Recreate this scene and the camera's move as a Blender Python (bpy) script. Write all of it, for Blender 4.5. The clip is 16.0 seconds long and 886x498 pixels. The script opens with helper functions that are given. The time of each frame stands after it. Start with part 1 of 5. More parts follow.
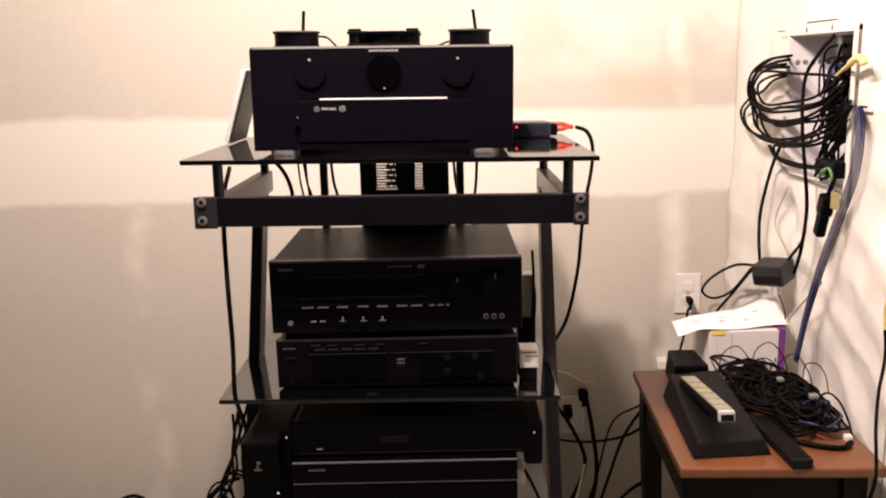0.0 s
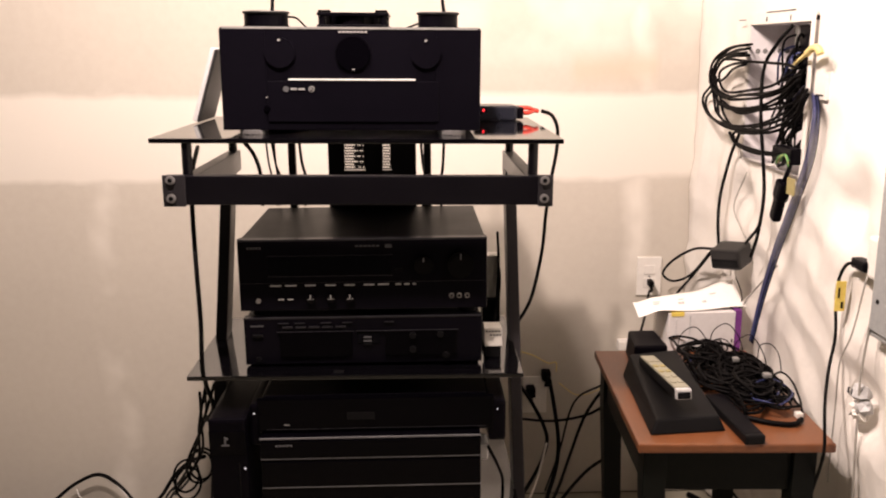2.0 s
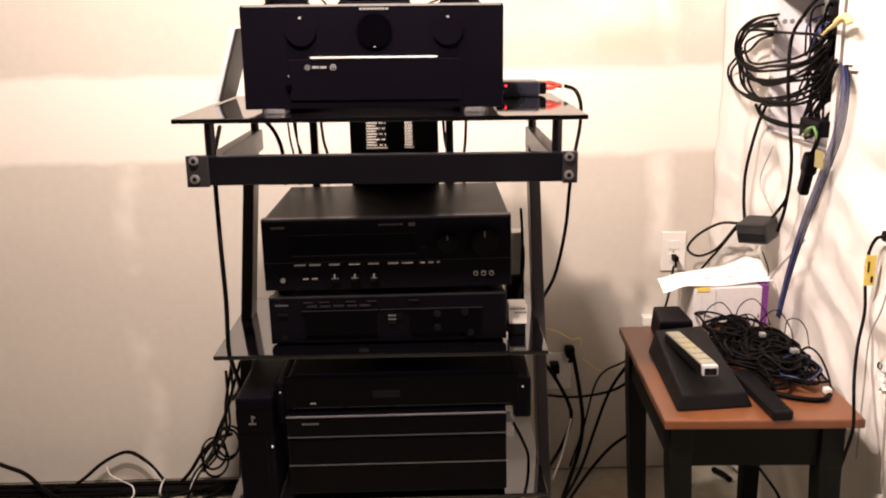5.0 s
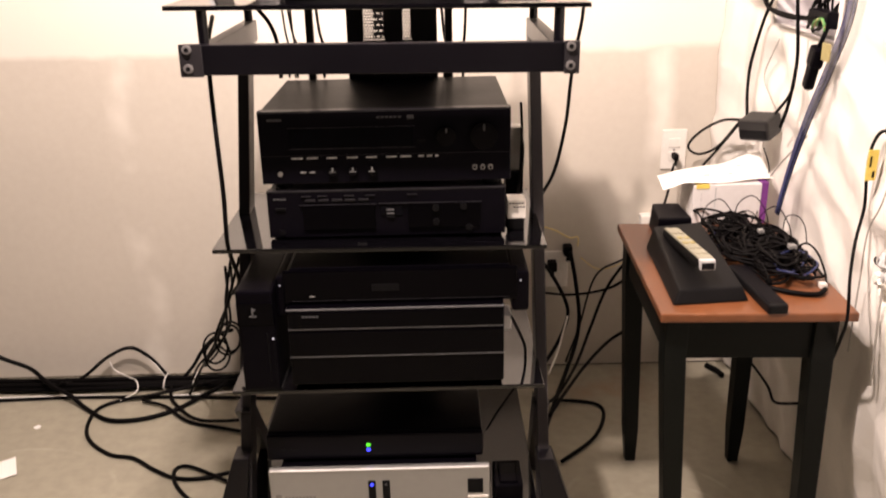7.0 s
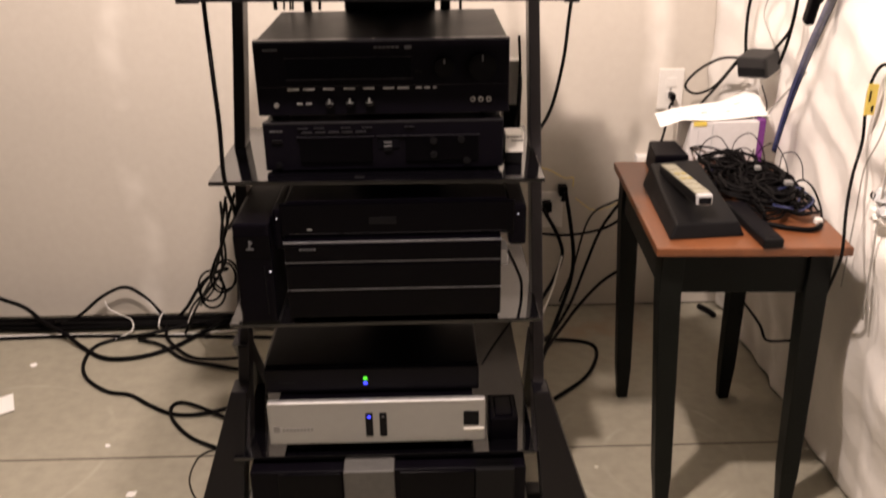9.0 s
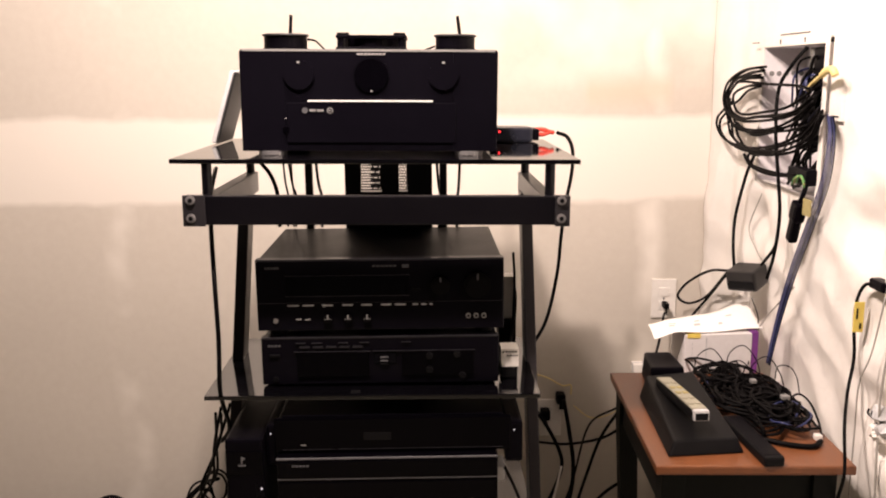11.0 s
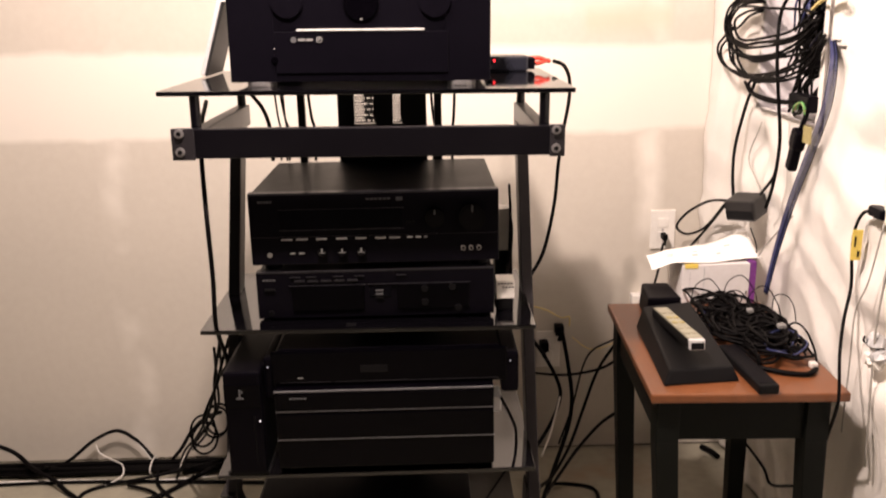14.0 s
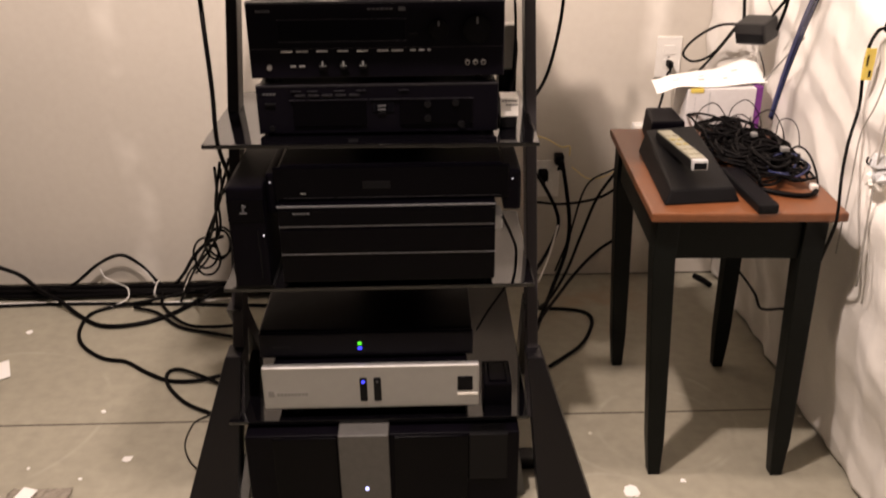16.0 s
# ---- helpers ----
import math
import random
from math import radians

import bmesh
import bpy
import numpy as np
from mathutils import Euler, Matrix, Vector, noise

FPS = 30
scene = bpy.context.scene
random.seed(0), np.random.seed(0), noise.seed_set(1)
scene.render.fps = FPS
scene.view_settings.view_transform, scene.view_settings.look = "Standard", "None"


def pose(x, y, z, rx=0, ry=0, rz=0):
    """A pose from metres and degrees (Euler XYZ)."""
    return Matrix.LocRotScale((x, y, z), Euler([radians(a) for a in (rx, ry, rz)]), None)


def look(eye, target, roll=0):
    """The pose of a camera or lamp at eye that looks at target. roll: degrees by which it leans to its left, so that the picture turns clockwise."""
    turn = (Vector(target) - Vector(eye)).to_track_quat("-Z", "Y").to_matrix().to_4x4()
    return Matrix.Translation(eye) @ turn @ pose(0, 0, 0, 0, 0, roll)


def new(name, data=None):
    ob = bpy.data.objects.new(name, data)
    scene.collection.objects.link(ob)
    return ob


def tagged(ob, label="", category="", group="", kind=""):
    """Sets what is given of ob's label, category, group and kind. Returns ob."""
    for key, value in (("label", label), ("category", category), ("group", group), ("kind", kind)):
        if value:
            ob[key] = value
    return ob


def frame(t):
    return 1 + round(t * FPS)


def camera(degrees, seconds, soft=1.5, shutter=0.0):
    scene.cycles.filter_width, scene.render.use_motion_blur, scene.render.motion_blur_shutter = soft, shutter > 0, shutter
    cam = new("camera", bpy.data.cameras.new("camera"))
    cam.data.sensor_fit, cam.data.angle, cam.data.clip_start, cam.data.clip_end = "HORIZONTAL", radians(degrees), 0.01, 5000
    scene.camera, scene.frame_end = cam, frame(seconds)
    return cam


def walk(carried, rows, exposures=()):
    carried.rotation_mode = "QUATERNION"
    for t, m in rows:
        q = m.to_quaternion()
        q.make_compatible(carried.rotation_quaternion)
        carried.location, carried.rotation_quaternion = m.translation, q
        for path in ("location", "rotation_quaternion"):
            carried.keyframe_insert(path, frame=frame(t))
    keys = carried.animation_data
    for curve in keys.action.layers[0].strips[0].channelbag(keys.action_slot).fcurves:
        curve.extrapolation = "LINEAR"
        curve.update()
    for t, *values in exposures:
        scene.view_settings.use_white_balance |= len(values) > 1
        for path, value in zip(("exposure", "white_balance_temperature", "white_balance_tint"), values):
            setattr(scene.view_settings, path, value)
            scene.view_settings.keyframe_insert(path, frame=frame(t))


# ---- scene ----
cam = camera(54.0, 16.0, soft=2.0, shutter=0.5)
PATH = [
    (0, (0.165, -1.479, 1.358), (0.149, 0.478, 0.945), -1.4),
    (0.5, (0.153, -1.476, 1.348), (0.198, 0.48, 0.931), -0.7),
    (1, (0.138, -1.476, 1.36), (0.274, 0.469, 0.911), 0.3),
    (1.5, (0.161, -1.503, 1.355), (0.274, 0.442, 0.903), 0.1),
    (2, (0.164, -1.507, 1.357), (0.225, 0.441, 0.907), -0.4),
    (2.5, (0.154, -1.503, 1.359), (0.184, 0.445, 0.907), -0.9),
    (3, (0.149, -1.502, 1.364), (0.173, 0.443, 0.898), -1.1),
    (3.5, (0.151, -1.5, 1.363), (0.172, 0.442, 0.887), -1.2),
    (6, (0.16, -1.5, 1.35), (0.17, 0.417, 0.779), -1.3),
    (6.5, (0.158, -1.5, 1.343), (0.17, 0.397, 0.709), -1.3),
    (7, (0.156, -1.498, 1.338), (0.169, 0.371, 0.627), -1.2),
    (7.5, (0.154, -1.5, 1.328), (0.168, 0.341, 0.547), -1.2),
    (8, (0.146, -1.505, 1.319), (0.167, 0.306, 0.47), -1.0),
    (8.5, (0.139, -1.518, 1.309), (0.17, 0.278, 0.429), -0.9),
    (9, (0.144, -1.508, 1.309), (0.175, 0.318, 0.492), -0.8),
    (9.5, (0.151, -1.504, 1.324), (0.18, 0.392, 0.689), -0.7),
    (10, (0.149, -1.511, 1.339), (0.186, 0.431, 0.865), -0.4),
    (12.5, (0.174, -1.516, 1.354), (0.202, 0.449, 0.982), -1.0),
    (13, (0.183, -1.52, 1.355), (0.2, 0.436, 0.936), -1.2),
    (13.5, (0.18, -1.511, 1.344), (0.195, 0.434, 0.881), -1.3),
    (14, (0.167, -1.502, 1.341), (0.196, 0.424, 0.803), -1.2),
    (14.5, (0.158, -1.496, 1.329), (0.194, 0.405, 0.707), -1.2),
    (15, (0.168, -1.496, 1.325), (0.189, 0.371, 0.609), -1.2),
    (15.5, (0.158, -1.508, 1.314), (0.188, 0.325, 0.517), -1.0),
    (16, (0.152, -1.513, 1.290), (0.185, 0.288, 0.4215), -0.6),
]
EXPOSURES = [(0, 0.13, 6950, 17), (2, 0.18, 6950, 17), (3.5, 0.21, 6950, 17), (5.8, 0.60, 6900, 17), (6.5, 0.68, 6900, 17), (7, 0.66, 6950, 17),
             (7.5, 0.56, 6730, 14), (8, 0.43, 6930, 16), (8.5, 0.38, 6980, 16), (9, 0.44, 6930, 16), (9.5, 0.48, 6760, 17), (10, 0.34, 6950, 17),
             (12.5, 0.20, 6900, 17), (14, 0.38, 6950, 17), (15, 0.50, 7010, 17), (15.5, 0.44, 6880, 15), (16, 0.36, 6980, 16)]
walk(cam, [(t, look(eye, target, roll)) for t, eye, target, roll in PATH], EXPOSURES)

# ---- light ----
world = bpy.data.worlds.new("room_dark")
world.use_nodes = True
world.node_tree.nodes["Background"].inputs[0].default_value = (0.02, 0.02, 0.02, 1)
world.node_tree.nodes["Background"].inputs[1].default_value = 0.2
scene.world = world
# two bare bulbs on the ceiling
for where, watts in (((-0.03, -0.16, 2.12), 60), ((-0.05, -0.62, 2.30), 132)):
    bulb = bpy.data.lights.new("ceiling_bulb", "POINT")
    bulb.energy = watts
    bulb.color = (1.0, 0.87, 0.80)
    bulb.shadow_soft_size = 0.035
    new("ceiling_bulb", bulb).location = where


# ---- materials ----
def mat(name, color, rough=0.5, metal=0.0, var=0.12, scale=8.0, fine=0.05, bump=0.0, bscale=60.0, coat=0.0, spec=0.5, emit=None, strength=0.0):
    """A surface with blotches at scale, fine grain on top of them, and a small relief."""
    m = bpy.data.materials.new(name)
    m.use_nodes = True
    nt = m.node_tree
    b = nt.nodes["Principled BSDF"]
    tc = nt.nodes.new("ShaderNodeTexCoord")
    n1 = nt.nodes.new("ShaderNodeTexNoise")
    n1.inputs["Scale"].default_value, n1.inputs["Detail"].default_value = scale, 5
    n2 = nt.nodes.new("ShaderNodeTexNoise")
    n2.inputs["Scale"].default_value, n2.inputs["Detail"].default_value = scale * 14, 3
    for n in (n1, n2):
        nt.links.new(tc.outputs["Object"], n.inputs["Vector"])
    hue = [nt.nodes.new("ShaderNodeMix") for _ in range(2)]
    for h in hue:
        h.data_type = "RGBA"
    lo = tuple(max(0, c * (1 - var)) for c in color) + (1,)
    hi = tuple(min(1, c * (1 + var)) for c in color) + (1,)
    hue[0].inputs[6].default_value, hue[0].inputs[7].default_value = lo, hi
    nt.links.new(n1.outputs["Fac"], hue[0].inputs[0])
    hue[1].blend_type = "OVERLAY"
    hue[1].inputs[0].default_value = fine * 4
    nt.links.new(hue[0].outputs[2], hue[1].inputs[6])
    nt.links.new(n2.outputs["Fac"], hue[1].inputs[7])
    nt.links.new(hue[1].outputs[2], b.inputs["Base Color"])
    rr = nt.nodes.new("ShaderNodeMapRange")
    rr.inputs[3].default_value, rr.inputs[4].default_value = max(0.0, rough - 0.07), min(1.0, rough + 0.07)
    nt.links.new(n1.outputs["Fac"], rr.inputs[0])
    nt.links.new(rr.outputs[0], b.inputs["Roughness"])
    b.inputs["Metallic"].default_value = metal
    b.inputs["Specular IOR Level"].default_value = spec
    b.inputs["Coat Weight"].default_value = coat
    b.inputs["Coat Roughness"].default_value = 0.08
    if bump:
        n3 = nt.nodes.new("ShaderNodeTexNoise")
        n3.inputs["Scale"].default_value, n3.inputs["Detail"].default_value = bscale, 4
        nt.links.new(tc.outputs["Object"], n3.inputs["Vector"])
        bp = nt.nodes.new("ShaderNodeBump")
        bp.inputs["Strength"].default_value, bp.inputs["Distance"].default_value = bump, 0.004
        nt.links.new(n3.outputs["Fac"], bp.inputs["Height"])
        nt.links.new(bp.outputs[0], b.inputs["Normal"])
    if emit:
        b.inputs["Emission Color"].default_value = (*emit, 1)
        b.inputs["Emission Strength"].default_value = strength
    return m


def math_node(nt, op, a, b=None, clamp=False):
    n = nt.nodes.new("ShaderNodeMath")
    n.operation, n.use_clamp = op, clamp
    for i, v in enumerate((a, b)):
        if v is None:
            continue
        if isinstance(v, (int, float)):
            n.inputs[i].default_value = v
        else:
            nt.links.new(v, n.inputs[i])
    return n.outputs[0]


def band(nt, coord, lo, hi, soft):
    """1 between lo and hi of a coordinate, falling to 0 over soft."""
    a = math_node(nt, "DIVIDE", math_node(nt, "SUBTRACT", coord, lo), soft, True)
    b = math_node(nt, "DIVIDE", math_node(nt, "SUBTRACT", hi, coord), soft, True)
    return math_node(nt, "MULTIPLY", a, b)


def drywall_material():
    """Unpainted drywall: cream paper, with paler filler over the sheet joint, over the screws and in trowelled patches."""
    m = mat("drywall", (0.56, 0.515, 0.45), 0.85, var=0.05, scale=3.0, fine=0.015, bump=0.06, bscale=90)
    nt = m.node_tree
    b = nt.nodes["Principled BSDF"]
    base = b.inputs["Base Color"].links[0].from_socket
    tc = nt.nodes.new("ShaderNodeTexCoord")
    wob = nt.nodes.new("ShaderNodeTexNoise")
    wob.inputs["Scale"].default_value, wob.inputs["Detail"].default_value = 4.0, 4
    nt.links.new(tc.outputs["Object"], wob.inputs["Vector"])
    shift = math_node(nt, "MULTIPLY", math_node(nt, "SUBTRACT", wob.outputs["Fac"], 0.5), 0.12)
    sep = nt.nodes.new("ShaderNodeSeparateXYZ")
    nt.links.new(tc.outputs["Object"], sep.inputs[0])
    x = math_node(nt, "ADD", sep.outputs[0], shift)
    z = math_node(nt, "ADD", sep.outputs[2], math_node(nt, "MULTIPLY", shift, 0.5))
    marks = [band(nt, z, 0.985, 1.24, 0.022)]
    for cx in (-0.72, 0.80):
        stripe = band(nt, x, cx - 0.05, cx + 0.05, 0.04)
        spots = nt.nodes.new("ShaderNodeTexNoise")
        spots.inputs["Scale"].default_value = 5.0
        nt.links.new(tc.outputs["Object"], spots.inputs["Vector"])
        marks.append(math_node(nt, "MULTIPLY", stripe, math_node(nt, "MULTIPLY", math_node(nt, "SUBTRACT", spots.outputs["Fac"], 0.43), 4.5, True)))
    blot = nt.nodes.new("ShaderNodeTexNoise")
    blot.inputs["Scale"].default_value, blot.inputs["Detail"].default_value = 2.3, 3
    nt.links.new(tc.outputs["Object"], blot.inputs["Vector"])
    high = math_node(nt, "DIVIDE", math_node(nt, "SUBTRACT", sep.outputs[2], 1.30), 0.08, True)
    marks.append(math_node(nt, "MULTIPLY", high, math_node(nt, "MULTIPLY", math_node(nt, "SUBTRACT", blot.outputs["Fac"], 0.50), 6.0, True)))
    total = marks[0]
    for k in marks[1:]:
        total = math_node(nt, "MAXIMUM", total, k)
    mud = nt.nodes.new("ShaderNodeMix")
    mud.data_type = "RGBA"
    mud.inputs[7].default_value = (0.76, 0.715, 0.645, 1)
    nt.links.new(math_node(nt, "MULTIPLY", total, 0.95), mud.inputs[0])
    nt.links.new(base, mud.inputs[6])
    # the bare paper between two filled joints higher up
    bare = nt.nodes.new("ShaderNodeMix")
    bare.data_type = "RGBA"
    bare.inputs[7].default_value = (0.55, 0.47, 0.36, 1)
    patch = math_node(nt, "MULTIPLY", band(nt, z, 1.24, 1.36, 0.05), band(nt, x, 0.60, 0.86, 0.03))
    nt.links.new(math_node(nt, "MULTIPLY", patch, 0.6), bare.inputs[0])
    nt.links.new(mud.outputs[2], bare.inputs[6])
    nt.links.new(bare.outputs[2], b.inputs["Base Color"])
    return m


def concrete_material():
    m = mat("concrete", (0.315, 0.292, 0.228), 0.55, var=0.14, scale=2.2, fine=0.05, bump=0.15, bscale=40)
    nt = m.node_tree
    b = nt.nodes["Principled BSDF"]
    base = b.inputs["Base Color"].links[0].from_socket
    tc = nt.nodes.new("ShaderNodeTexCoord")
    drops = nt.nodes.new("ShaderNodeTexVoronoi")
    drops.inputs["Scale"].default_value = 5.5
    nt.links.new(tc.outputs["Object"], drops.inputs["Vector"])
    near = math_node(nt, "LESS_THAN", drops.outputs["Distance"], 0.04)
    few = nt.nodes.new("ShaderNodeSeparateColor")
    nt.links.new(drops.outputs["Color"], few.inputs[0])
    pick = math_node(nt, "MULTIPLY", near, math_node(nt, "GREATER_THAN", few.outputs[0], 0.7))
    splash = nt.nodes.new("ShaderNodeMix")
    splash.data_type = "RGBA"
    splash.inputs[7].default_value = (0.72, 0.68, 0.60, 1)
    nt.links.new(math_node(nt, "MULTIPLY", pick, 0.7), splash.inputs[0])
    nt.links.new(base, splash.inputs[6])
    # an old rusty water stain near the back wall
    sep = nt.nodes.new("ShaderNodeSeparateXYZ")
    wob = nt.nodes.new("ShaderNodeTexNoise")
    wob.inputs["Scale"].default_value, wob.inputs["Detail"].default_value = 7.0, 5
    nt.links.new(tc.outputs["Object"], wob.inputs["Vector"])
    nt.links.new(tc.outputs["Object"], sep.inputs[0])
    spot = math_node(nt, "MULTIPLY", band(nt, sep.outputs[0], 0.42, 0.86, 0.15), band(nt, sep.outputs[1], 0.55, 1.1, 0.2))
    spot = math_node(nt, "MULTIPLY", spot, math_node(nt, "MULTIPLY", math_node(nt, "SUBTRACT", wob.outputs["Fac"], 0.47), 5.0, True))
    # faint arcs left by the trowel
    arcs = None
    for cx, cy, rad in ((0.70, 0.16, 0.155), (0.66, 0.20, 0.225), (-0.95, 0.25, 0.30), (0.52, -0.16, 0.16)):
        dx = math_node(nt, "SUBTRACT", sep.outputs[0], cx)
        dy = math_node(nt, "SUBTRACT", sep.outputs[1], cy)
        d = math_node(nt, "SQRT", math_node(nt, "ADD", math_node(nt, "MULTIPLY", dx, dx), math_node(nt, "MULTIPLY", dy, dy)))
        line = band(nt, d, rad - 0.008, rad + 0.008, 0.006)
        arcs = line if arcs is None else math_node(nt, "MAXIMUM", arcs, line)
    arcs = math_node(nt, "MULTIPLY", arcs, math_node(nt, "MULTIPLY", math_node(nt, "SUBTRACT", wob.outputs["Fac"], 0.44), 4.0, True))
    chalk = nt.nodes.new("ShaderNodeMix")
    chalk.data_type = "RGBA"
    chalk.inputs[7].default_value = (0.50, 0.47, 0.40, 1)
    nt.links.new(math_node(nt, "MULTIPLY", arcs, 0.45), chalk.inputs[0])
    nt.links.new(splash.outputs[2], chalk.inputs[6])
    rust = nt.nodes.new("ShaderNodeMix")
    rust.data_type = "RGBA"
    rust.inputs[7].default_value = (0.30, 0.20, 0.13, 1)
    nt.links.new(math_node(nt, "MULTIPLY", spot, 0.6), rust.inputs[0])
    nt.links.new(chalk.outputs[2], rust.inputs[6])
    nt.links.new(rust.outputs[2], b.inputs["Base Color"])
    return m


def wood_material():
    m = mat("orange_wood", (0.165, 0.055, 0.019), 0.42, var=0.2, scale=6, fine=0.06, coat=0.15)
    nt = m.node_tree
    tc = next(n for n in nt.nodes if n.type == "TEX_COORD")
    mp = nt.nodes.new("ShaderNodeMapping")
    mp.inputs["Scale"].default_value = (9, 0.8, 6)
    nt.links.new(tc.outputs["Object"], mp.inputs["Vector"])
    for n in nt.nodes:
        if n.type == "TEX_NOISE":
            nt.links.new(mp.outputs[0], n.inputs["Vector"])
    return m


M_WALL = drywall_material()
M_FLOOR = concrete_material()
# Near-black so the unseen ceiling and walls bounce little light back
M_CEIL = mat("dim_ceiling_board", (0.035, 0.032, 0.029), 0.9, bump=0.1)
M_PLAIN = mat("dim_wall_board", (0.06, 0.057, 0.05), 0.9, bump=0.1)
M_BLANKET = mat("white_blanket", (0.80, 0.765, 0.715), 0.6, var=0.06, scale=6, fine=0.02, bump=0.45, bscale=38)
M_GLASS = mat("black_glass", (0.002, 0.0018, 0.0026), 0.05, var=0.1, spec=0.72)
M_FRAME = mat("black_frame", (0.0028, 0.0023, 0.0038), 0.32, var=0.2, scale=12, bump=0.05, spec=0.32)
# Greyer than the frame: the brackets' reflection is put into the base colour
M_BRACKET = mat("bracket_steel_with_sheen", (0.022, 0.020, 0.023), 0.38, 0.2, var=0.2, scale=20, spec=0.5)
M_FOOT = mat("silver_foot_ring", (0.17, 0.165, 0.165), 0.35, 0.3, var=0.05, scale=20)
M_KNOB = mat("satin_black_knob", (0.0022, 0.0019, 0.0030), 0.20, var=0.1, scale=30, spec=0.25)
M_JACK = mat("nickel_jack", (0.22, 0.21, 0.20), 0.4, 0.4, var=0.1, scale=40)
# Lighter black: painted gleam on top edges; also faint seams and marks
M_EDGE = mat("edge_gleam_and_marks", (0.022, 0.021, 0.025), 0.3, 0.3, var=0.4, scale=30, spec=0.6)
M_BLUEBLACK = mat("blue_black_plastic", (0.012, 0.013, 0.020), 0.28, var=0.2, scale=20, spec=0.55)
# Black stand steel lightened: reflected light on beams and uprights is painted in
M_UPRIGHT = mat("beam_steel_with_sheen", (0.10, 0.095, 0.092), 0.35, var=0.15, scale=10, spec=0.6)
M_POST = mat("post_steel_with_sheen", (0.026, 0.023, 0.025), 0.35, var=0.15, scale=10, spec=0.35)
M_STEEL = mat("bolt_steel", (0.26, 0.25, 0.25), 0.38, 0.6)
M_BLACK = mat("black_case", (0.0016, 0.0012, 0.0025), 0.42, var=0.25, scale=10, bump=0.08, bscale=200, spec=0.07)
M_FACE = mat("black_fascia", (0.0030, 0.0025, 0.0044), 0.30, var=0.2, scale=6, spec=0.09)
M_GLOSS = mat("gloss_black", (0.0011, 0.0009, 0.0016), 0.16, var=0.2, spec=0.08)
M_DISPLAY = mat("dark_display", (0.002, 0.002, 0.0035), 0.10, spec=0.12)
M_GREYMARK = mat("grey_print", (0.075, 0.075, 0.08), 0.5)
M_WHITEMARK = mat("white_print", (0.24, 0.235, 0.23), 0.5)
# Near-white and hardly metallic: the glint is put into the colour
M_CHROME = mat("pale_chrome_glint", (0.72, 0.71, 0.70), 0.25, 0.15, var=0.03)
M_DIMLINE = mat("dull_steel_line", (0.12, 0.119, 0.127), 0.35, 0.2, var=0.4, scale=14)
M_ADAPTER = mat("scuffed_black_plastic", (0.011, 0.010, 0.010), 0.5, var=0.3, scale=40)
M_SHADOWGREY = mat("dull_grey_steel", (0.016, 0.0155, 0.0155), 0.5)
M_PANELGREY = mat("silver_grey_panel", (0.085, 0.082, 0.078), 0.45, 0.2, var=0.05, scale=6)
M_ALU = mat("silver_aluminium", (0.36, 0.36, 0.355), 0.42, 0.6, var=0.02, scale=4, fine=0.012, bump=0.02, bscale=300)
M_DARKGREY = mat("dark_grey_plastic", (0.0046, 0.0044, 0.0050), 0.5, spec=0.12)
M_MIDGREY = mat("grey_plastic", (0.20, 0.196, 0.19), 0.5)
M_PALEGREY = mat("pale_grey_plastic", (0.48, 0.48, 0.48), 0.45)
M_WHITE = mat("white_plastic", (0.78, 0.75, 0.70), 0.4)
M_PAPER = mat("white_paper", (0.85, 0.83, 0.80), 0.8, var=0.03)
M_INK = mat("faint_grey_ink", (0.48, 0.47, 0.47), 0.8, var=0.03)
M_CARD = mat("white_card", (0.68, 0.65, 0.64), 0.6, var=0.05, scale=5)
M_PURPLE = mat("purple_card", (0.16, 0.03, 0.20), 0.5)
M_YELLOW = mat("yellow_label", (0.76, 0.58, 0.12), 0.5)
M_GREEN = mat("green_plastic", (0.10, 0.30, 0.08), 0.5)
M_RED = mat("red_plastic", (0.65, 0.05, 0.03), 0.4)
M_RUBBER = mat("black_rubber", (0.0026, 0.0021, 0.0023), 0.55, var=0.2, scale=20, spec=0.07)
M_BLUE = mat("blue_cable", (0.022, 0.030, 0.105), 0.45)
M_GREYWIRE = mat("grey_wire", (0.35, 0.33, 0.30), 0.5)
M_LILAC = mat("lilac_wire", (0.07, 0.07, 0.15), 0.5)
M_YWIRE = mat("yellow_wire", (0.74, 0.60, 0.24), 0.5)
M_WIRE = mat("white_wire", (0.72, 0.70, 0.66), 0.5)
M_WOOD = wood_material()
M_FILM = mat("clear_film", (0.24, 0.21, 0.17), 0.12, var=0.35, scale=60, spec=0.8)
M_TABLE = mat("black_table_paint", (0.0050, 0.0060, 0.0052), 0.44, var=0.3, scale=9, bump=0.1, bscale=70, spec=0.11)
M_PALEYELLOW = mat("pale_yellow_plastic", (0.32, 0.27, 0.11), 0.45)
M_CREAM = mat("cream_plastic", (0.27, 0.255, 0.19), 0.4, var=0.15, scale=30)
M_GREYPANEL = mat("grey_panel_paint", (0.30, 0.31, 0.31), 0.45, var=0.05, bump=0.05)
M_BOXGREY = mat("grey_box_metal", (0.74, 0.71, 0.72), 0.5, 0.0, var=0.08)
M_LED_RED = mat("red_light", (0.6, 0.02, 0.02), 0.4, emit=(1, 0.03, 0.04), strength=2.5)
M_LED_GREEN = mat("green_light", (0.1, 0.6, 0.05), 0.4, emit=(0.03, 0.75, 0.02), strength=1.0)
M_LED_BLUE = mat("blue_light", (0.05, 0.08, 0.7), 0.4, emit=(0.03, 0.04, 1), strength=1.6)
